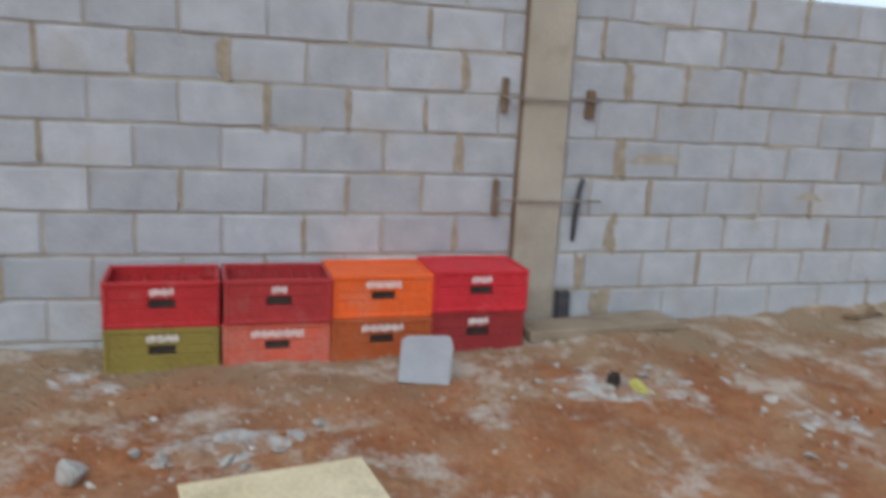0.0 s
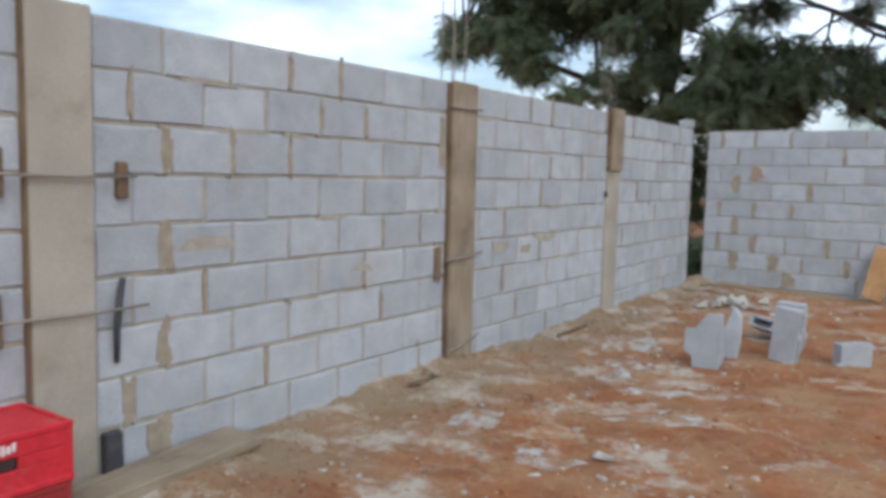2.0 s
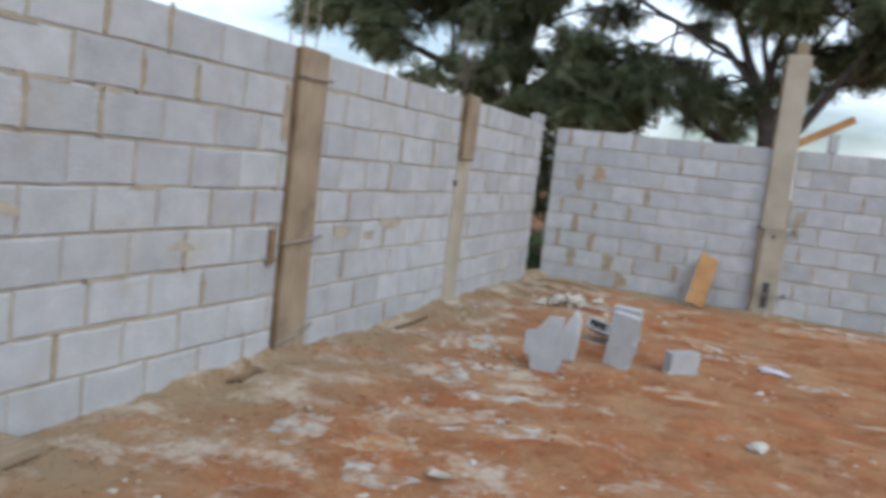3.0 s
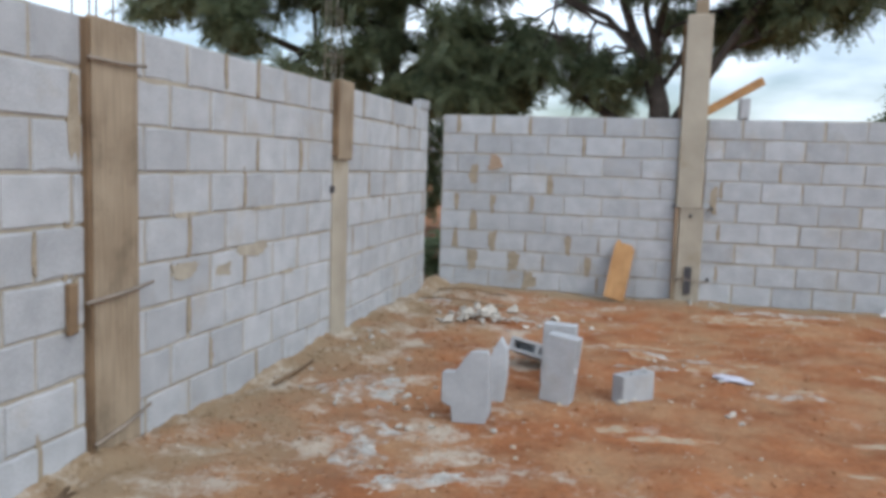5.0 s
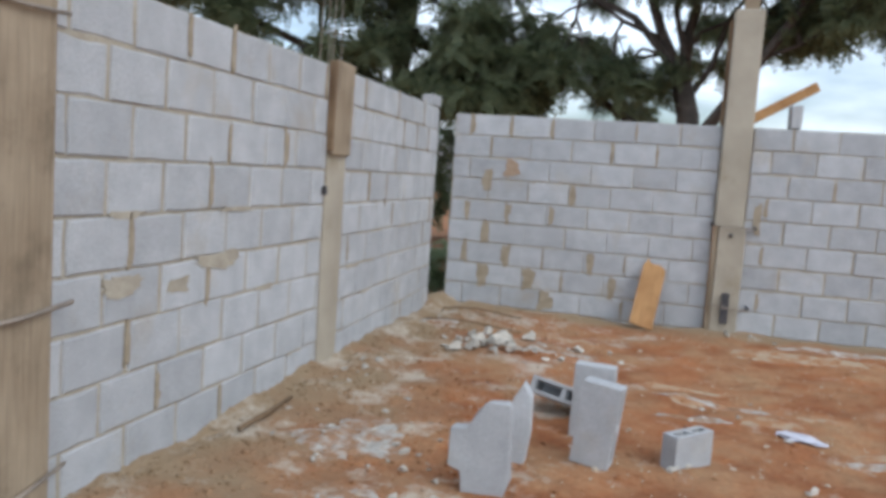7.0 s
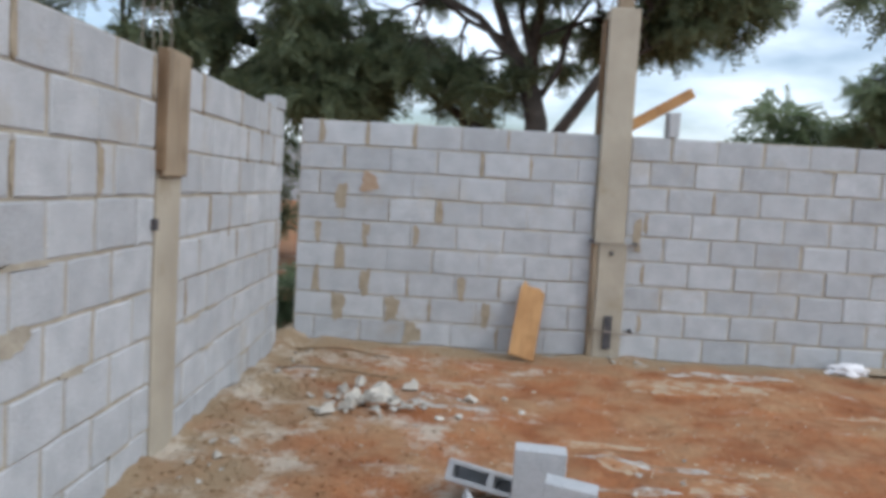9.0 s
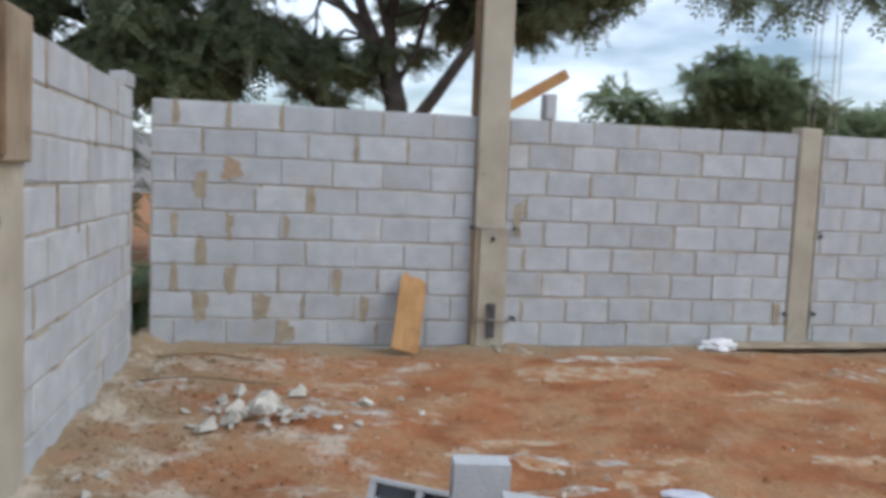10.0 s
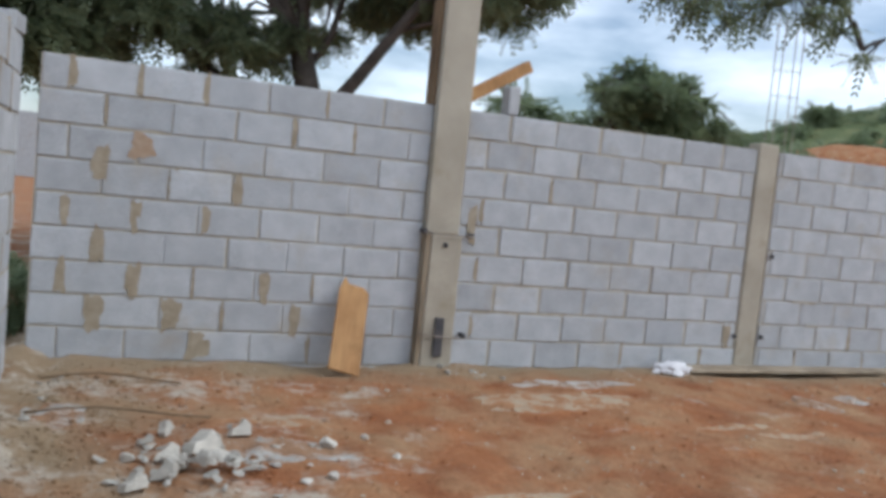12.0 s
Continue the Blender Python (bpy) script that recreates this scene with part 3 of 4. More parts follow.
# ---- loose blocks and boards ----
def hollow_block(length=0.37, tall=0.19, thick=0.09, cells=2):
    """A hollow block: length on x, thickness on y, cells open along z."""
    bm = slab(0, 0, 0, length, 0.02, tall, 0.003)
    slab(0, thick - 0.02, 0, length, thick, tall, 0.003, bm)
    step = (length - 0.025) / cells
    for k in range(cells + 1):
        slab(k * step, 0.019, 0.001, k * step + 0.025, thick - 0.019, tall - 0.001, 0, bm)
    slab(0.02, 0.02, tall * 0.3, length - 0.02, thick - 0.02, tall * 0.34, 0, bm)
    return bm


LOOSE = "loose concrete blocks"
SHARD = [(0.03, 0.10), (0.08, 0.08), (0.09, 0.0), (0.255, 0.0), (0.27, 0.06), (0.265, 0.35), (0.25, 0.365), (0.17, 0.365), (0.155, 0.34), (0.12, 0.29), (0.09, 0.255), (0.03, 0.25)]
ob = part("broken_block", prism(SHARD, 0.085, 0.004, 0.01), BLOCK)
ob.matrix_world = pose(1.13, -4.41, 0.0, -4, 0, 3)
tagged(ob, "broken grey concrete block with a stepped edge, standing upright", "block", LOOSE)
ob = part("broken_block", prism([(0, 0), (0.10, 0), (0.115, 0.16), (0.10, 0.31), (0.06, 0.365), (0.025, 0.30), (0.0, 0.2)], 0.08, 0.004, 0.01), BLOCK)
ob.matrix_world = pose(1.30, -4.05, 0.0, -6, 3, 0)
tagged(ob, "pointed shard of a grey concrete block, standing upright", "block", LOOSE)
ob = part("concrete_block", hollow_block(0.37, 0.17), BLOCK)
ob.matrix_world = pose(1.75, -3.95, 0.005, 3, -84, -14)
tagged(ob, "grey hollow concrete block standing on its end", "block", LOOSE)
ob = part("concrete_block", hollow_block(), BLOCK)
ob.matrix_world = pose(1.73, -3.58, 0.0, -2, -89, -3)
tagged(ob, "pale hollow concrete block standing on its end behind another", "block", LOOSE)
ob = part("concrete_block", hollow_block(), BLOCK)
ob.matrix_world = pose(1.33, -3.10, 0.06, 68, 7, -16)
tagged(ob, "hollow concrete block lying flat with its cells showing", "block", LOOSE)
ob = part("concrete_block", hollow_block(0.25, 0.175, 0.08), BLOCK)
ob.matrix_world = pose(2.03, -3.86, 0.0, 0, 0, 50)
tagged(ob, "half hollow concrete block with its cells open upward", "block", LOOSE)
ob = part("concrete_block", prism([(0, 0), (0.225, 0.0), (0.232, 0.17), (0.222, 0.205), (0.20, 0.214), (0.025, 0.20), (0.008, 0.185)], 0.09, 0.006, 0.006), BLOCK)
ob.matrix_world = pose(0.645, -8.86, -0.02, -14, 0, 72)
tagged(ob, "half grey concrete block leaning beside the crates", "block", LOOSE)

ob = part("plank", prism([(-0.105, 0.03), (0.10, 0.0), (0.112, 0.55), (0.07, 0.59), (-0.03, 0.60), (-0.055, 0.64), (-0.09, 0.57)], 0.022, 0.003, 0.003), WOOD_GOLD)
ob.matrix_world = pose(1.79, -0.31, 0.01, -23, 7, 0)
tagged(ob, "orange-brown wooden board leaning against the end wall", "plank")
ob = part("plank", slab(-0.09, -0.014, 0, 0.09, 0.014, 2.8, 0.004, rough=0.006), WOOD)
ob.matrix_world = pose(4.5, -0.11, 0.05, 0, 90, 2) @ pose(0, 0, 0, 0, 0, 90)
tagged(ob, "long weathered plank lying at the foot of the end wall", "plank")
ob = part("plank", slab(-0.11, -0.024, 0, 0.11, 0.024, 0.9, 0.006, rough=0.008), WOOD)
ob.matrix_world = pose(0.235, -8.13, 0.05, -90, 0, 7)
tagged(ob, "pale plank lying along the foot of the long wall", "plank")
ob = part("plywood_board", slab(-0.19, -0.29, 0, 0.19, 0.29, 0.02, 0.003, rough=0.006), WOOD_PALE)
ob.matrix_world = pose(1.62, -9.41, 0.005, 1, 2, 8)
tagged(ob, "pale yellow plywood offcut lying on the earth", "board")
ob = part("stick", tube(((0, 0, 0.012), (0.12, 0.25, 0.02), (0.2, 0.5, 0.014)), (0.012, 0.013, 0.009), 6), WOOD_DARK, smooth=True)
ob.matrix_world = pose(0.16, -4.24, 0.03, 0, 0, 23)
tagged(ob, "thin dark stick lying beside the long wall", "stick")
for x, y, a in ((0.13, -6.05, 15), (0.17, -6.0, 35)):
    ob = part("stick", tube(((0, 0, 0.012), (0.05, 0.13, 0.018), (0.08, 0.26, 0.012)), (0.010, 0.012, 0.008), 6), WOOD_DARK, smooth=True)
    ob.matrix_world = pose(x, y, 0.02, 0, 0, a)
    tagged(ob, "short dark stick lying beside the long wall", "stick")


def crumpled(name, at, sx, sy, sz, material, label, category, seed, turn=0):
    rnd = random.Random(seed)
    bm = bmesh.new()
    bmesh.ops.create_icosphere(bm, subdivisions=3, radius=1)
    for v in bm.verts:
        k = 1 + 0.45 * noise.noise(v.co * 2.1 + Vector((seed, 0, 0))) + rnd.uniform(-0.05, 0.05)
        v.co = Vector((v.co.x * sx * k, v.co.y * sy * k, max(v.co.z, -0.4) * sz * k + sz * 0.4))
    ob = part(name, bm, material)
    ob.matrix_world = pose(*at, 0, 0, turn)
    return tagged(ob, label, category)


crumpled("plastic_bag", (4.36, -0.16, 0.02), 0.16, 0.08, 0.065, PLASTIC_WHITE, "crumpled white plastic bag at the foot of the wall", "bag", 3)
crumpled("paper_sack", (2.66, -3.06, 0.015), 0.115, 0.055, 0.016, PAPER, "torn grey paper sack scrap on the earth", "paper", 8, -25)
YELLOW = surface("yellow_wrap", (0.38, 0.34, 0.07), (0.52, 0.47, 0.14), 20, 0.5, 0.1)
crumpled("wrapper", (0.95, -7.88, 0.02), 0.06, 0.03, 0.02, YELLOW, "crumpled yellow and black wrapper in the rubble", "litter", 5)
crumpled("wrapper", (0.90, -7.97, 0.03), 0.035, 0.025, 0.035, DARK, "scrap of dark wrapping in the rubble", "litter", 6)

ob = part("hose", tube([(0.1 + 0.14 * k, -0.62 + 0.09 * math.sin(k * 0.7), 0.045 + 0.012 * math.sin(k)) for k in range(6)], (0.007,) * 6, 6), WOOD_DARK, smooth=True)
tagged(ob, "thin dark root or hose lying by the end wall", "hose")
ob = part("hose", tube([(0.12 + 0.16 * k, -1.28 + 0.05 * math.sin(k * 0.9), 0.06 + 0.01 * math.sin(k)) for k in range(6)], (0.006,) * 6, 6), WOOD_DARK, smooth=True)
tagged(ob, "thin dark root or hose lying on the sand", "hose")


# ---- rubble ----
CHUNKS = [chunk(0.95, (0.38, 0.55, 0.7)[s % 3], s, 2) for s in range(9)]
CHUNK_ME = []
for bm in CHUNKS:
    me = bpy.data.meshes.new("rubble")
    bm.to_mesh(me)
    bm.free()
    me.materials.append(STONE)
    CHUNK_ME.append(me)


def stone(x, y, size, rnd, label="pale lump of broken mortar on the earth", group="rubble lumps", up=0.0):
    ob = new("rubble_lump", CHUNK_ME[rnd.randrange(9)])
    s = size
    ob.matrix_world = pose(x, y, height(x, y) - size * 0.12 + up, rnd.uniform(-15, 15), rnd.uniform(-15, 15), rnd.uniform(0, 360)) @ Matrix.Diagonal((s * rnd.uniform(0.8, 1.3), s * rnd.uniform(0.7, 1.1), s * rnd.uniform(0.7, 1.1), 1))
    return tagged(ob, label, "rubble", group)


rnd = random.Random(12)
stone(2.62, -5.08, 0.075, rnd, "single pale lump of block on the red earth", "single lumps")
stone(1.47, -6.42, 0.07, rnd, "pale broken block end on the red earth", "single lumps")
stone(1.30, -10.05, 0.085, rnd, "white shard of block on the earth", "single lumps")
for k in range(64):
    a, r = rnd.uniform(0, math.tau), abs(rnd.gauss(0, 0.19))
    stone(0.86 + r * math.cos(a) * 1.4, -2.05 + r * math.sin(a), rnd.uniform(0.010, 0.042) * (1.3 - r), rnd, "pale grey lump in a heap of rubble", "rubble heap", max(0, 0.05 - 0.2 * r))
for k in range(14):
    stone(1.3 + rnd.gauss(0, 0.28), -1.75 + rnd.gauss(0, 0.12), rnd.uniform(0.015, 0.035), rnd, "pale grey lump in a heap of rubble", "rubble heap")
for cx, cy, sx, sy, n in ((0.55, -3.95, 0.25, 0.3, 18), (1.05, -4.35, 0.12, 0.2, 9), (1.45, -7.2, 0.22, 0.25, 22), (1.2, -9.65, 0.15, 0.25, 14), (0.85, -7.9, 0.2, 0.35, 16), (0.1, -0.75, 0.12, 0.3, 16), (0.9, -8.3, 0.12, 0.2, 8), (0.2, -3.0, 0.08, 0.2, 9), (2.75, -0.25, 0.25, 0.06, 10), (0.35, -10.1, 0.15, 0.2, 9), (1.9, -3.6, 0.5, 0.4, 12), (1.3, -6.4, 0.35, 0.5, 12), (2.6, -2.9, 0.5, 0.4, 10), (6.2, -0.5, 0.4, 0.15, 10)):
    for k in range(n):
        x, y = cx + rnd.gauss(0, sx), cy + rnd.gauss(0, sy)
        if 0.06 < x and y < -0.08:
            stone(x, y, rnd.uniform(0.012, 0.04), rnd)


SPILL = surface("dried_mortar", (0.32, 0.31, 0.285), (0.48, 0.46, 0.42), 11.0, 0.97, 0.9, 60.0, stain=(0.29, 0.17, 0.10), stain_scale=7.0, stain_at=(0.42, 0.55))


SPILL_SAND = surface("pale_sand_crust", (0.36, 0.28, 0.19), (0.50, 0.42, 0.31), 9.0, 0.97, 0.9, 60.0, stain=(0.33, 0.165, 0.08), stain_scale=9.0, stain_at=(0.40, 0.56))


def spill(x, y, rx, ry, turn, seed, tall=0.022, material=SPILL, label="crust of dried grey mortar spilt on the earth"):
    """A ragged crust of dried mortar, thin at its rim."""
    bm = bmesh.new()
    rings, sides = 9, 40
    rows = []
    c, s = math.cos(radians(turn)), math.sin(radians(turn))
    for i in range(rings + 1):
        row = []
        for k in range(sides):
            a = k * math.tau / sides
            f = i / rings * (1 + 0.55 * noise.noise((math.cos(a) * 1.6, math.sin(a) * 1.6, seed)) + 0.2 * noise.noise((math.cos(a) * 6, math.sin(a) * 6, seed)))
            u, v = rx * f * math.cos(a), ry * f * math.sin(a)
            px, py = x + u * c - v * s, y + u * s + v * c
            lift = tall * (1 - (i / rings) ** 2) * (0.55 + 0.9 * noise.noise((px * 14, py * 14, seed)) + 0.4 * noise.noise((px * 35, py * 35, seed)))
            row.append(bm.verts.new((px, py, height(px, py) + lift - (0.012 if i == rings else 0.0))))
        rows.append(row)
    for p, q in zip(rows, rows[1:]):
        for k in range(sides):
            bm.faces.new((p[k], q[k], q[(k + 1) % sides], p[(k + 1) % sides]))
    bmesh.ops.remove_doubles(bm, verts=bm.verts, dist=0.0005)
    bmesh.ops.recalc_face_normals(bm, faces=bm.faces)
    ob = part("mortar_spill", bm, material)
    tagged(ob, label, "mortar", "mortar spills")


for n_, (x, y, rx, ry, a) in enumerate(((0.66, -4.05, 0.30, 0.24, 20), (1.45, -7.2, 0.32, 0.13, 40), (0.92, -7.9, 0.34, 0.16, 80), (1.25, -6.55, 0.16, 0.12, 10), (1.55, -5.75, 0.30, 0.07, 25), (1.25, -5.2, 0.26, 0.08, 40), (1.12, -1.80, 0.42, 0.16, -8), (1.15, -9.6, 0.14, 0.3, 10), (0.75, -6.3, 0.12, 0.25, 0), (0.25, -1.2, 0.12, 0.22, 0), (2.3, -2.6, 0.4, 0.05, -5), (3.3, -0.5, 0.5, 0.10, 0), (2.15, -2.95, 0.22, 0.05, 5), (3.0, -3.3, 0.25, 0.05, 15), (0.95, -5.0, 0.12, 0.2, 20), (0.45, -10.1, 0.2, 0.12, 60))):
    spill(x, y, rx, ry, a, n_ * 3.7)
spill(4.95, -1.0, 0.14, 0.2, 0, 71.0)
spill(5.44, -0.84, 0.16, 0.14, 0, 72.0)
spill(0.92, -4.69, 0.16, 0.14, 0, 73.0)
for n_, (x, y, rx, ry, a) in enumerate(((2.55, -2.82, 0.22, 0.10, 20), (2.86, -2.61, 0.16, 0.05, 0), (2.1, -2.6, 0.10, 0.16, 10), (3.71, -2.62, 0.26, 0.07, 8), (2.95, -0.90, 0.55, 0.22, 0), (3.96, -1.4, 0.30, 0.05, 5), (4.19, -1.57, 0.26, 0.07, 0), (2.16, -2.3, 0.30, 0.05, 12), (3.0, -3.16, 0.18, 0.05, 25), (2.0, -4.28, 0.12, 0.06, 0), (2.3, -4.35, 0.20, 0.05, 10), (3.25, -4.05, 0.14, 0.05, 15), (3.15, -4.55, 0.16, 0.05, -5), (1.65, -5.66, 0.24, 0.09, 15), (1.11, -6.23, 0.2, 0.12, 30), (1.2, -1.3, 0.24, 0.14, 10))):
    spill(x, y, rx, ry, a, 100 + n_ * 2.3, 0.009, SPILL_SAND, "thin pale sandy crust on the red earth")

for x, y, w, a, tip in ((0.87, -1.93, 0.16, 35, 28), (0.70, -2.13, 0.10, -20, -8), (0.80, -2.02, 0.08, 75, 14), (0.72, -1.98, 0.10, 10, 6), (0.94, -1.76, 0.09, 120, -30), (1.03, -1.66, 0.10, 15, 10), (0.74, -1.62, 0.08, 60, -12), (0.64, -1.80, 0.06, 10, 5), (0.62, -2.22, 0.09, 25, 4), (1.42, -1.72, 0.07, 150, 12)):
    ob = part("broken_block", prism([(-w * 0.5, 0), (w * 0.48, 0.01), (w * 0.45, w * 0.6), (w * 0.12, w * 0.8), (-w * 0.15, w * 0.45), (-w * 0.42, w * 0.3)], w * 0.5, 0.003, w * 0.16), STONE)
    ob.matrix_world = pose(x, y, height(x, y) + 0.015, -25, tip, a)
    tagged(ob, "jagged grey piece of block in the rubble heap", "rubble", "rubble heap")


def crumbs():
    """Countless crumbs of mortar and pebbles strewn over the lot."""
    rnd = random.Random(5)
    verts, faces = [], []
    for k in range(7500):
        x, y = rnd.uniform(0.05, 6.5), rnd.uniform(-10.6, -0.1)
        if noise.noise((x * 1.3, y * 1.3, 7.0)) + rnd.uniform(-0.5, 0.3) < 0.0:
            continue
        s = rnd.uniform(0.003, 0.009) * (2.3 if rnd.random() < 0.08 else 1)
        z = height(x, y)
        b, a = len(verts), rnd.uniform(0, 1.5)
        for lift, wide in ((-0.003, 1.0), (s * rnd.uniform(0.3, 0.6), 0.7)):
            for q in range(5):
                t = a + lift * 20 + q * math.tau / 5
                f = s * wide * rnd.uniform(0.7, 1.2)
                verts.append((x + f * math.cos(t), y + f * math.sin(t), z + lift))
        faces += [(b + q, b + (q + 1) % 5, b + 5 + (q + 1) % 5, b + 5 + q) for q in range(5)] + [tuple(b + 5 + q for q in range(5))]
    me = bpy.data.meshes.new("crumbs")
    me.from_pydata(verts, [], faces)
    me.materials.append(CRUMB)
    tagged(new("mortar_crumbs", me), "pale crumbs of mortar strewn over the earth", "rubble", kind="stuff")


crumbs()


def clods():
    """Loose clods of earth along the long wall and over the lot."""
    rnd = random.Random(9)
    verts, faces = [], []
    for k in range(5200):
        x, y = (abs(rnd.gauss(0, 0.55)) + 0.03, rnd.uniform(-10.6, -0.1)) if k % 3 else (rnd.uniform(0.05, 6), rnd.uniform(-10, -0.1))
        s = rnd.uniform(0.005, 0.016) * (1.8 if rnd.random() < 0.06 else 1)
        z, b, a = height(x, y), len(verts), rnd.uniform(0, 1.5)
        for q in range(5):
            t = a + q * math.tau / 5
            f = s * rnd.uniform(0.7, 1.2)
            verts.append((x + f * math.cos(t), y + f * math.sin(t), z - 0.003))
        for q in range(5):
            t = a + 0.4 + q * math.tau / 5
            f = s * rnd.uniform(0.4, 0.8)
            verts.append((x + f * math.cos(t), y + f * math.sin(t), z + s * rnd.uniform(0.4, 0.8)))
        faces += [(b + q, b + (q + 1) % 5, b + 5 + (q + 1) % 5, b + 5 + q) for q in range(5)] + [tuple(b + 5 + q for q in range(5))]
    me = bpy.data.meshes.new("clods")
    me.from_pydata(verts, [], faces)
    me.materials.append(SOIL)
    tagged(new("earth_clods", me), "loose brown clods of earth strewn over the lot", "earth", kind="stuff")


clods()


# ---- trees beyond the walls ----
def foliage(clumps, seed, leaf=0.08, sprays=170, drop=0.25):
    """Feathery sprays of small leaflets, gathered in clumps (x, y, z, radius)."""
    rng = np.random.default_rng(seed)
    pts = []
    for cx, cy, cz, r in clumps:
        m = int(sprays * r * r * 2.2) + 8
        way = rng.normal(size=(m, 3))
        way /= np.linalg.norm(way, axis=1)[:, None]
        lobe = 0.72 + 0.35 * np.sin(way[:, :1] * 5 + cx * 7) * np.sin(way[:, 1:2] * 5 + cz * 9)
        base = np.array((cx, cy, cz)) + way * (r * lobe * rng.uniform(0.1, 1.0, (m, 1)) ** 0.5) * (1.15, 1.15, 0.6)
        out = way * (1, 1, 0.35) + rng.normal(size=(m, 3)) * 0.6
        out[:, 2] -= drop
        out /= np.linalg.norm(out, axis=1)[:, None]
        side = np.cross(out, rng.normal(size=(m, 3)) * 0.5 + (0, 0, 1))
        side /= np.linalg.norm(side, axis=1)[:, None]
        size = leaf * rng.uniform(0.6, 1.3, m)
        for s in np.linspace(0.0, 1.0, 6):
            for sg in (-1, 1):
                root = base + out * (s * size * 3.6)[:, None]
                root[:, 2] -= (s * s) * size * 0.8
                tip = root + side * (sg * size * (1.15 - 0.5 * s))[:, None] + out * (size * 0.6)[:, None]
                half = out * (size * 0.36)[:, None]
                mid = (root + tip) / 2
                pts.append(np.stack([root, mid - half, tip, mid + half], 1))
    allp = np.concatenate(pts).reshape(-1, 3)
    n = len(allp) // 4
    me = bpy.data.meshes.new("crown")
    me.from_pydata(allp.tolist(), [], np.arange(n * 4).reshape(-1, 4).tolist())
    return me


def tree(label, trunk_runs, clumps, seed, leaf_mat, group="", leaf=0.06, sprays=400, twigs=True, hub=None):
    t = thing("tree", (0, 0, 0), label, "tree", group)
    part("trunk", tube(*trunk_runs[0], 10), BARK, t, smooth=True)
    for run in trunk_runs[1:]:
        part("limb", tube(*run, 8), BARK, t, smooth=True)
    if twigs:
        rnd = random.Random(seed)
        nodes = [Vector(p) for run in trunk_runs[1:] for p in run[0]]
        bm = bmesh.new()
        for cx, cy, cz, r in clumps:
            c = Vector((cx, cy, cz))
            a = min(nodes, key=lambda p: (p - c).length)
            mid = (a + c) / 2 + Vector((rnd.uniform(-0.15, 0.15), rnd.uniform(-0.15, 0.15), 0.15))
            tube((a, mid, c), (0.03, 0.02, 0.008), 5, bm)
            for k in range(4):
                e = c + Vector((rnd.uniform(-r, r), rnd.uniform(-r, r), rnd.uniform(-r, r) * 0.5))
                tube((mid, (mid + e) / 2 + Vector((0, 0, 0.05)), e), (0.012, 0.008, 0.004), 4, bm)
        tagged(part("branchwork", bm, BARK, t), kind="stuff")
    me = foliage(clumps, seed, leaf, sprays)
    me.materials.append(leaf_mat)
    crown = new("crown", me)
    crown.parent = t
    return t


def cloud_of(boxes, seed, count, y0, y1, r0=0.3, r1=0.6):
    """Clumps spread through boxes (x0, x1, z0, z1) of the crown."""
    rnd = random.Random(seed)
    area = [(b[1] - b[0]) * (b[3] - b[2]) for b in boxes]
    out = []
    for b in rnd.choices(boxes, area, k=count):
        out.append((rnd.uniform(b[0], b[1]), rnd.uniform(y0, y1), rnd.uniform(b[2], b[3]), rnd.uniform(r0, r1)))
    return out


runs = [
    (((2.10, 3.9, -0.1), (2.12, 3.9, 1.2), (2.10, 3.9, 2.2), (1.95, 3.9, 2.75)), (0.19, 0.165, 0.15, 0.13)),
    (((1.95, 3.9, 2.7), (1.66, 3.9, 3.3), (1.40, 3.9, 4.0), (1.1, 4.0, 5.2)), (0.095, 0.07, 0.06, 0.04)),
    (((1.98, 3.9, 2.5), (1.72, 3.85, 3.0), (1.30, 3.8, 3.46), (0.29, 3.6, 3.9), (-0.8, 3.3, 4.5)), (0.075, 0.06, 0.048, 0.036, 0.02)),
    (((2.0, 3.9, 2.7), (2.0, 4.1, 3.3), (2.2, 4.2, 4.2), (2.5, 4.3, 5.6)), (0.09, 0.07, 0.055, 0.035)),
    (((2.02, 3.9, 2.9), (1.85, 4.0, 3.5), (1.75, 4.1, 4.4), (1.9, 4.2, 5.2)), (0.05, 0.04, 0.03, 0.02)),
    (((1.7, 3.9, 3.2), (1.15, 3.7, 3.4), (0.6, 3.5, 3.75), (0.0, 3.3, 3.9)), (0.04, 0.03, 0.022, 0.012)),
    (((2.05, 3.95, 2.4), (2.35, 4.1, 2.9), (2.5, 4.2, 3.5), (3.0, 4.2, 4.3)), (0.05, 0.042, 0.032, 0.02)),
    (((2.12, 3.9, 1.7), (2.55, 3.5, 2.35), (2.9, 3.3, 2.9), (3.3, 3.0, 3.5), (4.3, 2.4, 4.3), (5.0, 1.4, 4.6)), (0.09, 0.075, 0.065, 0.055, 0.04, 0.02)),
    (((2.9, 3.3, 2.9), (3.3, 3.2, 3.05), (3.8, 3.0, 3.4), (4.3, 2.9, 3.6)), (0.03, 0.025, 0.018, 0.01)),
    (((2.08, 3.9, 1.6), (1.5, 4.1, 2.0), (0.9, 4.2, 2.4), (-0.3, 4.3, 3.2), (-1.8, 4.2, 3.8)), (0.085, 0.07, 0.055, 0.045, 0.03)),
    (((2.2, 4.2, 4.1), (3.2, 3.6, 4.6), (4.5, 2.6, 4.9), (5.6, 1.2, 4.4)), (0.05, 0.04, 0.03, 0.018)),
    (((5.0, 1.4, 4.5), (5.3, 1.1, 3.9), (5.9, 1.0, 3.5), (7.1, 1.1, 3.05)), (0.02, 0.016, 0.012, 0.005)),
]
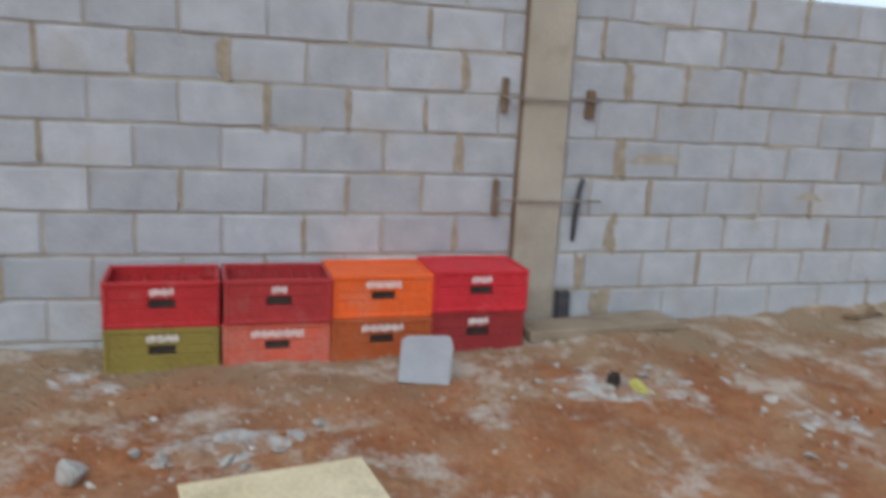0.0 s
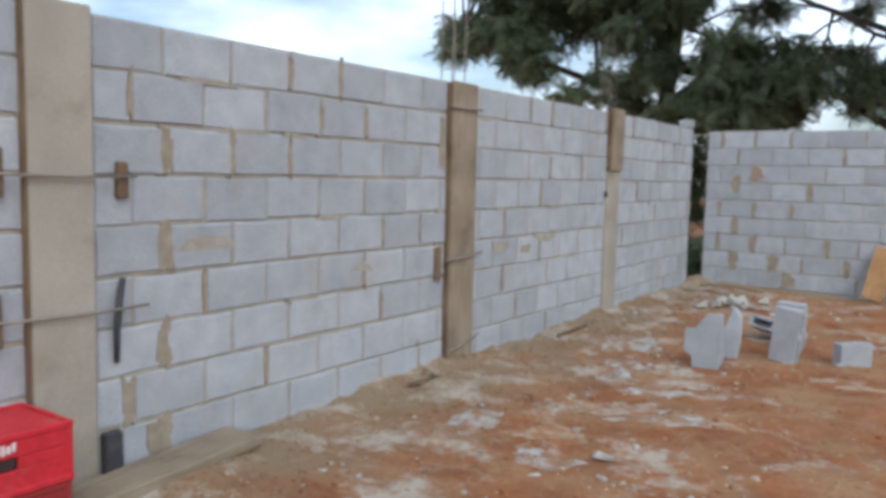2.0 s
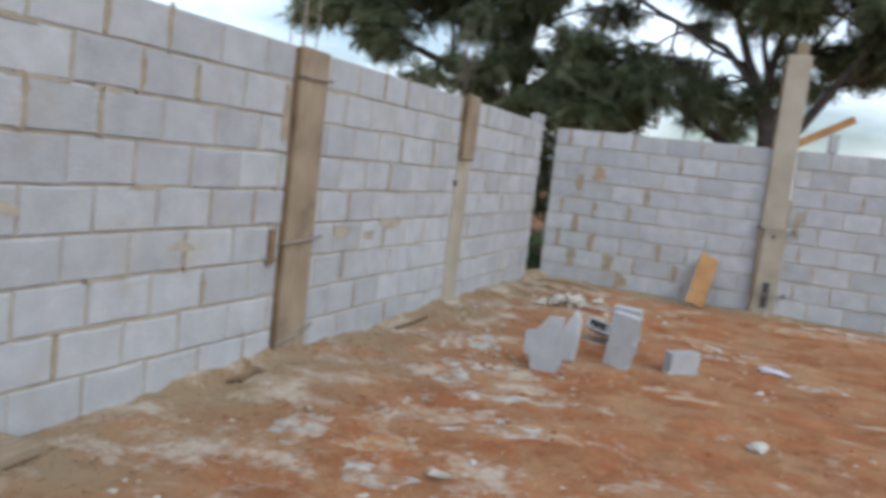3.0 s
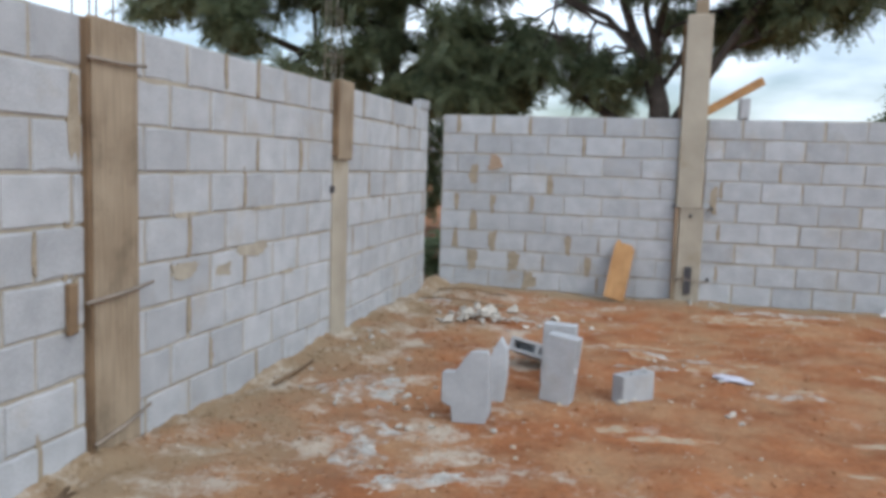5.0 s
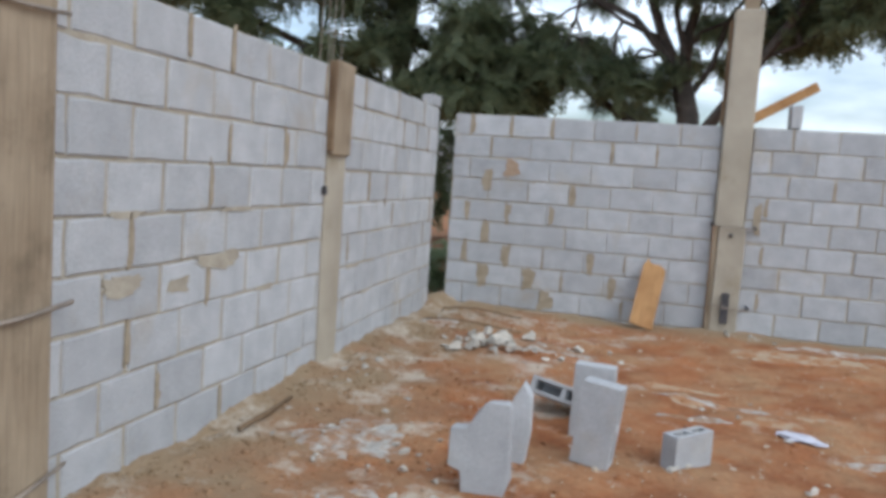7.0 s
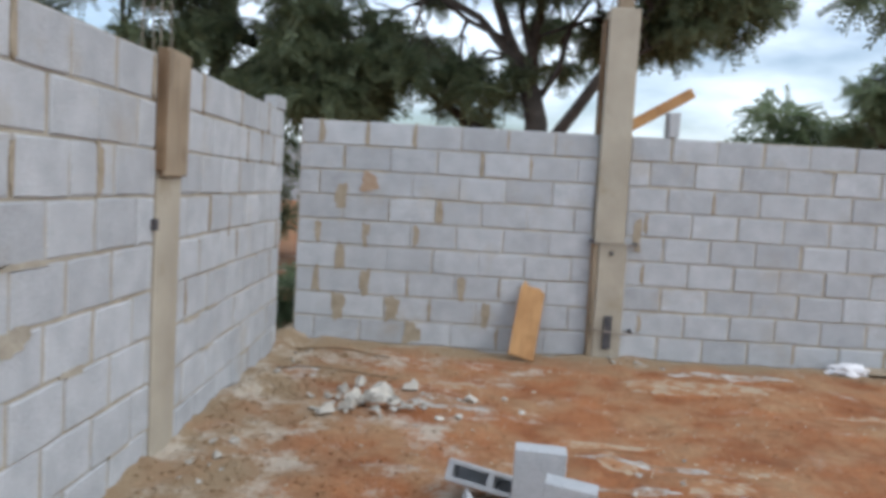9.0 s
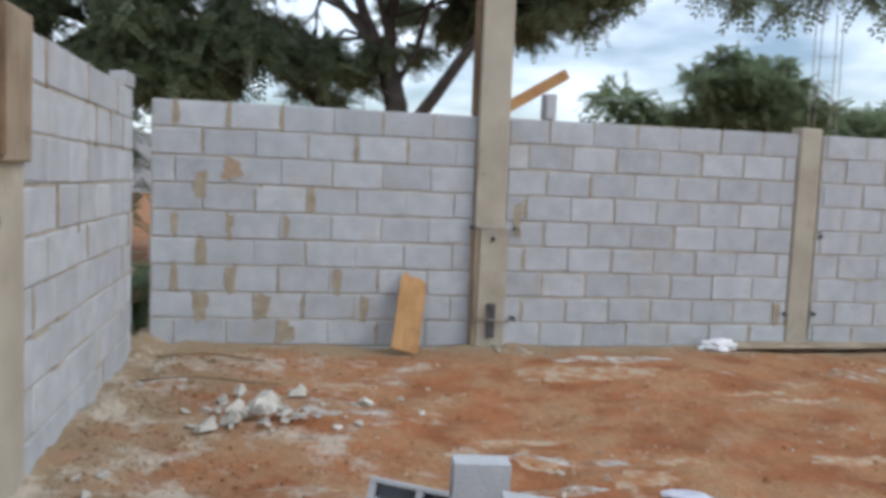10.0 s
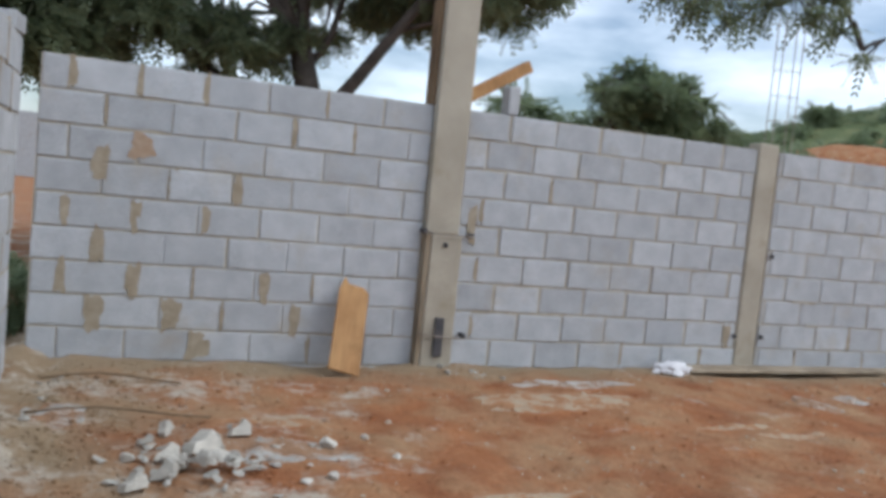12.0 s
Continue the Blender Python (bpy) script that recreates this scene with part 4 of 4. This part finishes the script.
right = cloud_of([(1.7, 2.6, 3.8, 4.8), (2.7, 3.8, 3.15, 4.8), (3.4, 4.5, 3.4, 4.6), (3.2, 3.5, 2.9, 3.4), (0.4, 1.3, 2.2, 2.75)], 4, 56, 2.6, 4.8, 0.26, 0.48)
right += cloud_of([(-1.0, 1.6, 4.2, 5.4), (1.5, 5.0, 4.9, 6.2)], 5, 30, 2.0, 6.0, 0.5, 0.8)
right += [(4.2, 3.6, 3.55, 0.3), (4.6, 3.4, 3.6, 0.28), (4.45, 3.8, 3.35, 0.22), (3.7, 3.6, 3.25, 0.28), (4.9, 3.6, 3.75, 0.25)]
right += cloud_of([(0.8, 1.9, 2.35, 3.1)], 19, 9, 3.4, 4.6, 0.18, 0.28)
right += [(4.7, 1.0, 3.2, 0.15), (4.95, 0.9, 3.05, 0.13), (5.25, 1.0, 3.2, 0.17), (5.5, 1.0, 3.05, 0.13), (5.9, 1.05, 3.25, 0.17), (6.4, 1.1, 3.25, 0.15), (6.8, 1.1, 3.15, 0.13), (7.1, 1.1, 2.95, 0.09), (5.0, 1.2, 3.55, 0.28), (5.9, 1.1, 3.6, 0.26), (6.7, 1.2, 3.55, 0.24), (4.9, 1.5, 4.0, 0.4)]
right += cloud_of([(-0.2, 2.2, 2.9, 4.3), (0.8, 2.0, 2.3, 3.2), (2.2, 3.2, 3.0, 4.0)], 15, 15, 5.0, 7.0, 0.24, 0.38)
tree("broad dark-green tree with forked trunk beyond the end wall", runs, right, 21, LEAF, "trees beyond the wall")

runs = [
    (((-2.6, 5.2, -0.1), (-2.55, 5.2, 1.5), (-2.4, 5.1, 3.0), (-2.2, 5.0, 4.2)), (0.22, 0.18, 0.15, 0.10)),
    (((-2.45, 5.1, 2.6), (-1.6, 4.6, 3.0), (-0.6, 4.2, 3.1), (0.4, 3.9, 3.0)), (0.08, 0.06, 0.05, 0.03)),
    (((-2.5, 5.1, 2.4), (-3.6, 4.6, 3.0), (-4.8, 4.0, 3.5), (-6.0, 3.6, 4.0)), (0.09, 0.07, 0.05, 0.03)),
    (((-2.3, 5.0, 3.8), (-1.6, 4.4, 4.6), (-1.0, 4.0, 5.2)), (0.08, 0.05, 0.03)),
]
left = cloud_of([(-6.6, -5.7, 3.4, 4.3), (-5.5, -4.1, 3.1, 4.8), (-4.0, -1.2, 3.9, 4.8), (-3.9, -1.7, 2.4, 3.2), (-1.6, 0.4, 2.2, 3.3), (-3.0, -2.0, 3.2, 3.8), (-1.6, 0.3, 2.2, 2.8)], 6, 122, 2.8, 4.6, 0.26, 0.48)
left += cloud_of([(-5.5, 0.5, 4.9, 6.2)], 7, 30, 2.5, 6.0, 0.5, 0.8)
tree("dense dark-green tree hanging over the walls' corner", runs, left, 22, LEAF, "trees beyond the wall")

runs = [
    (((8.2, 6.6, -0.1), (8.2, 6.6, 1.2), (8.1, 6.6, 2.2)), (0.12, 0.09, 0.07)),
    (((8.1, 6.6, 1.9), (7.6, 6.5, 2.6), (7.3, 6.4, 3.1)), (0.05, 0.035, 0.02)),
    (((8.15, 6.6, 2.0), (8.8, 6.6, 2.7), (9.2, 6.7, 3.2)), (0.05, 0.035, 0.02)),
]
tree("small light-green tree beyond the end wall", runs, cloud_of([(7.4, 9.5, 2.75, 3.25), (7.9, 9.2, 3.1, 3.6), (7.2, 9.8, 2.3, 2.75)], 18, 44, 6.0, 7.4, 0.24, 0.4), 23, LEAF_FRESH, "trees beyond the wall")


def hedge(name, x0, y0, x1, y1, tall, seed, label):
    rnd = random.Random(seed)
    n = 40
    clumps = [(x0 + (x1 - x0) * (k + rnd.random()) / n, y0 + (y1 - y0) * k / n + rnd.uniform(-0.5, 0.5), rnd.uniform(0.3, 1.0) * tall, rnd.uniform(0.35, 0.6)) for k in range(n) for _ in range(4)]
    me = foliage(clumps, seed, 0.11, 55)
    me.materials.append(LEAF_FRESH)
    tagged(new(name, me), label, "hedge", kind="stuff")


hedge("hedge", 6.6, 9.5, 15.0, 10.5, 3.2, 31, "dark green scrub beyond the end wall")


def rise(x, y):
    """How high the far hill stands at a place."""
    ridge = max(0, min(1.5, (x - 16) / 30)) * max(0, math.sin(math.pi * max(0, min(1, (y - 24) / 44)))) ** 0.8
    return 8.9 * ridge + 0.5 * noise.noise((x * 0.25, y * 0.25, 2)) - 0.3


def hill():
    """A grassy rise far beyond the end wall, with rough scrub on its slope."""
    bm = bmesh.new()
    nx, ny = 60, 24
    grid = [[bm.verts.new((16 + i * 1.6, 24 + j * 2.0, rise(16 + i * 1.6, 24 + j * 2.0))) for i in range(nx)] for j in range(ny)]
    for a, b in zip(grid, grid[1:]):
        for i in range(nx - 1):
            bm.faces.new((a[i], a[i + 1], b[i + 1], b[i]))
    tagged(part("hill", bm, GRASS, smooth=True), "grassy green hill beyond the lot", "hill", kind="structure")
    rnd = random.Random(77)
    clumps = []
    for k in range(420):
        x, y = rnd.uniform(18, 68), rnd.uniform(28, 48)
        clumps.append((x, y, rise(x, y) + rnd.uniform(-0.1, 0.25), rnd.uniform(0.35, 0.75)))
    clumps += [(48.6 + rnd.uniform(-1, 1), 44, rise(48.6, 44) + rnd.uniform(0.3, 1.6), 0.7) for _ in range(8)]
    me = foliage(clumps, 78, 0.22, 26)
    me.materials.append(LEAF_FRESH)
    tagged(new("hill_scrub", me), "rough green scrub covering the far hill", "scrub", kind="stuff")


hill()


def bank():
    """A bare mound of red earth below the hill."""
    bm = bmesh.new()
    bmesh.ops.create_uvsphere(bm, u_segments=40, v_segments=20, radius=1)
    for v in bm.verts:
        k = 1 + 0.12 * noise.noise(v.co * 2.5)
        v.co = Vector((v.co.x * 13 * k, v.co.y * 5 * k, v.co.z * 5.8 * k))
    ob = part("earth_bank", bm, SOIL, smooth=True)
    ob.matrix_world = pose(41, 30, 0.3, 0, 0, -12)
    tagged(ob, "bare bank of red earth below the green hill", "bank", kind="structure")


bank()

# what shows through the open corner
me = foliage([(-3.2 + 0.26 * (k % 6), 6.2 + 0.3 * (k % 3), 0.25 + 0.075 * k, 0.42) for k in range(28)], 44, 0.07, 170)
me.materials.append(LEAF)
tagged(new("scrub", me), "dark scrub some way behind the walls' open corner", "scrub", kind="stuff")
rnd = random.Random(46)
me = foliage([(-0.62 + 0.62 * rnd.random(), 0.5 + 0.5 * rnd.random(), 0.05 + 0.42 * rnd.random(), 0.11) for k in range(26)], 45, 0.035, 700)
me.materials.append(LEAF_FRESH)
tagged(new("scrub", me), "low green weeds behind the open corner of the walls", "scrub", kind="stuff")
crumpled("plastic_bag", (-0.52, 0.98, 0.03), 0.10, 0.08, 0.16, PLASTIC_WHITE, "white plastic bag among weeds behind the walls' corner", "bag", 11)
ob = part("boundary_wall", slab(-22, 40, -0.3, 2, 40.2, 3.3, 0.02), BLOCK)
tagged(ob, "weathered grey boundary wall far behind the lot", "wall", kind="structure")
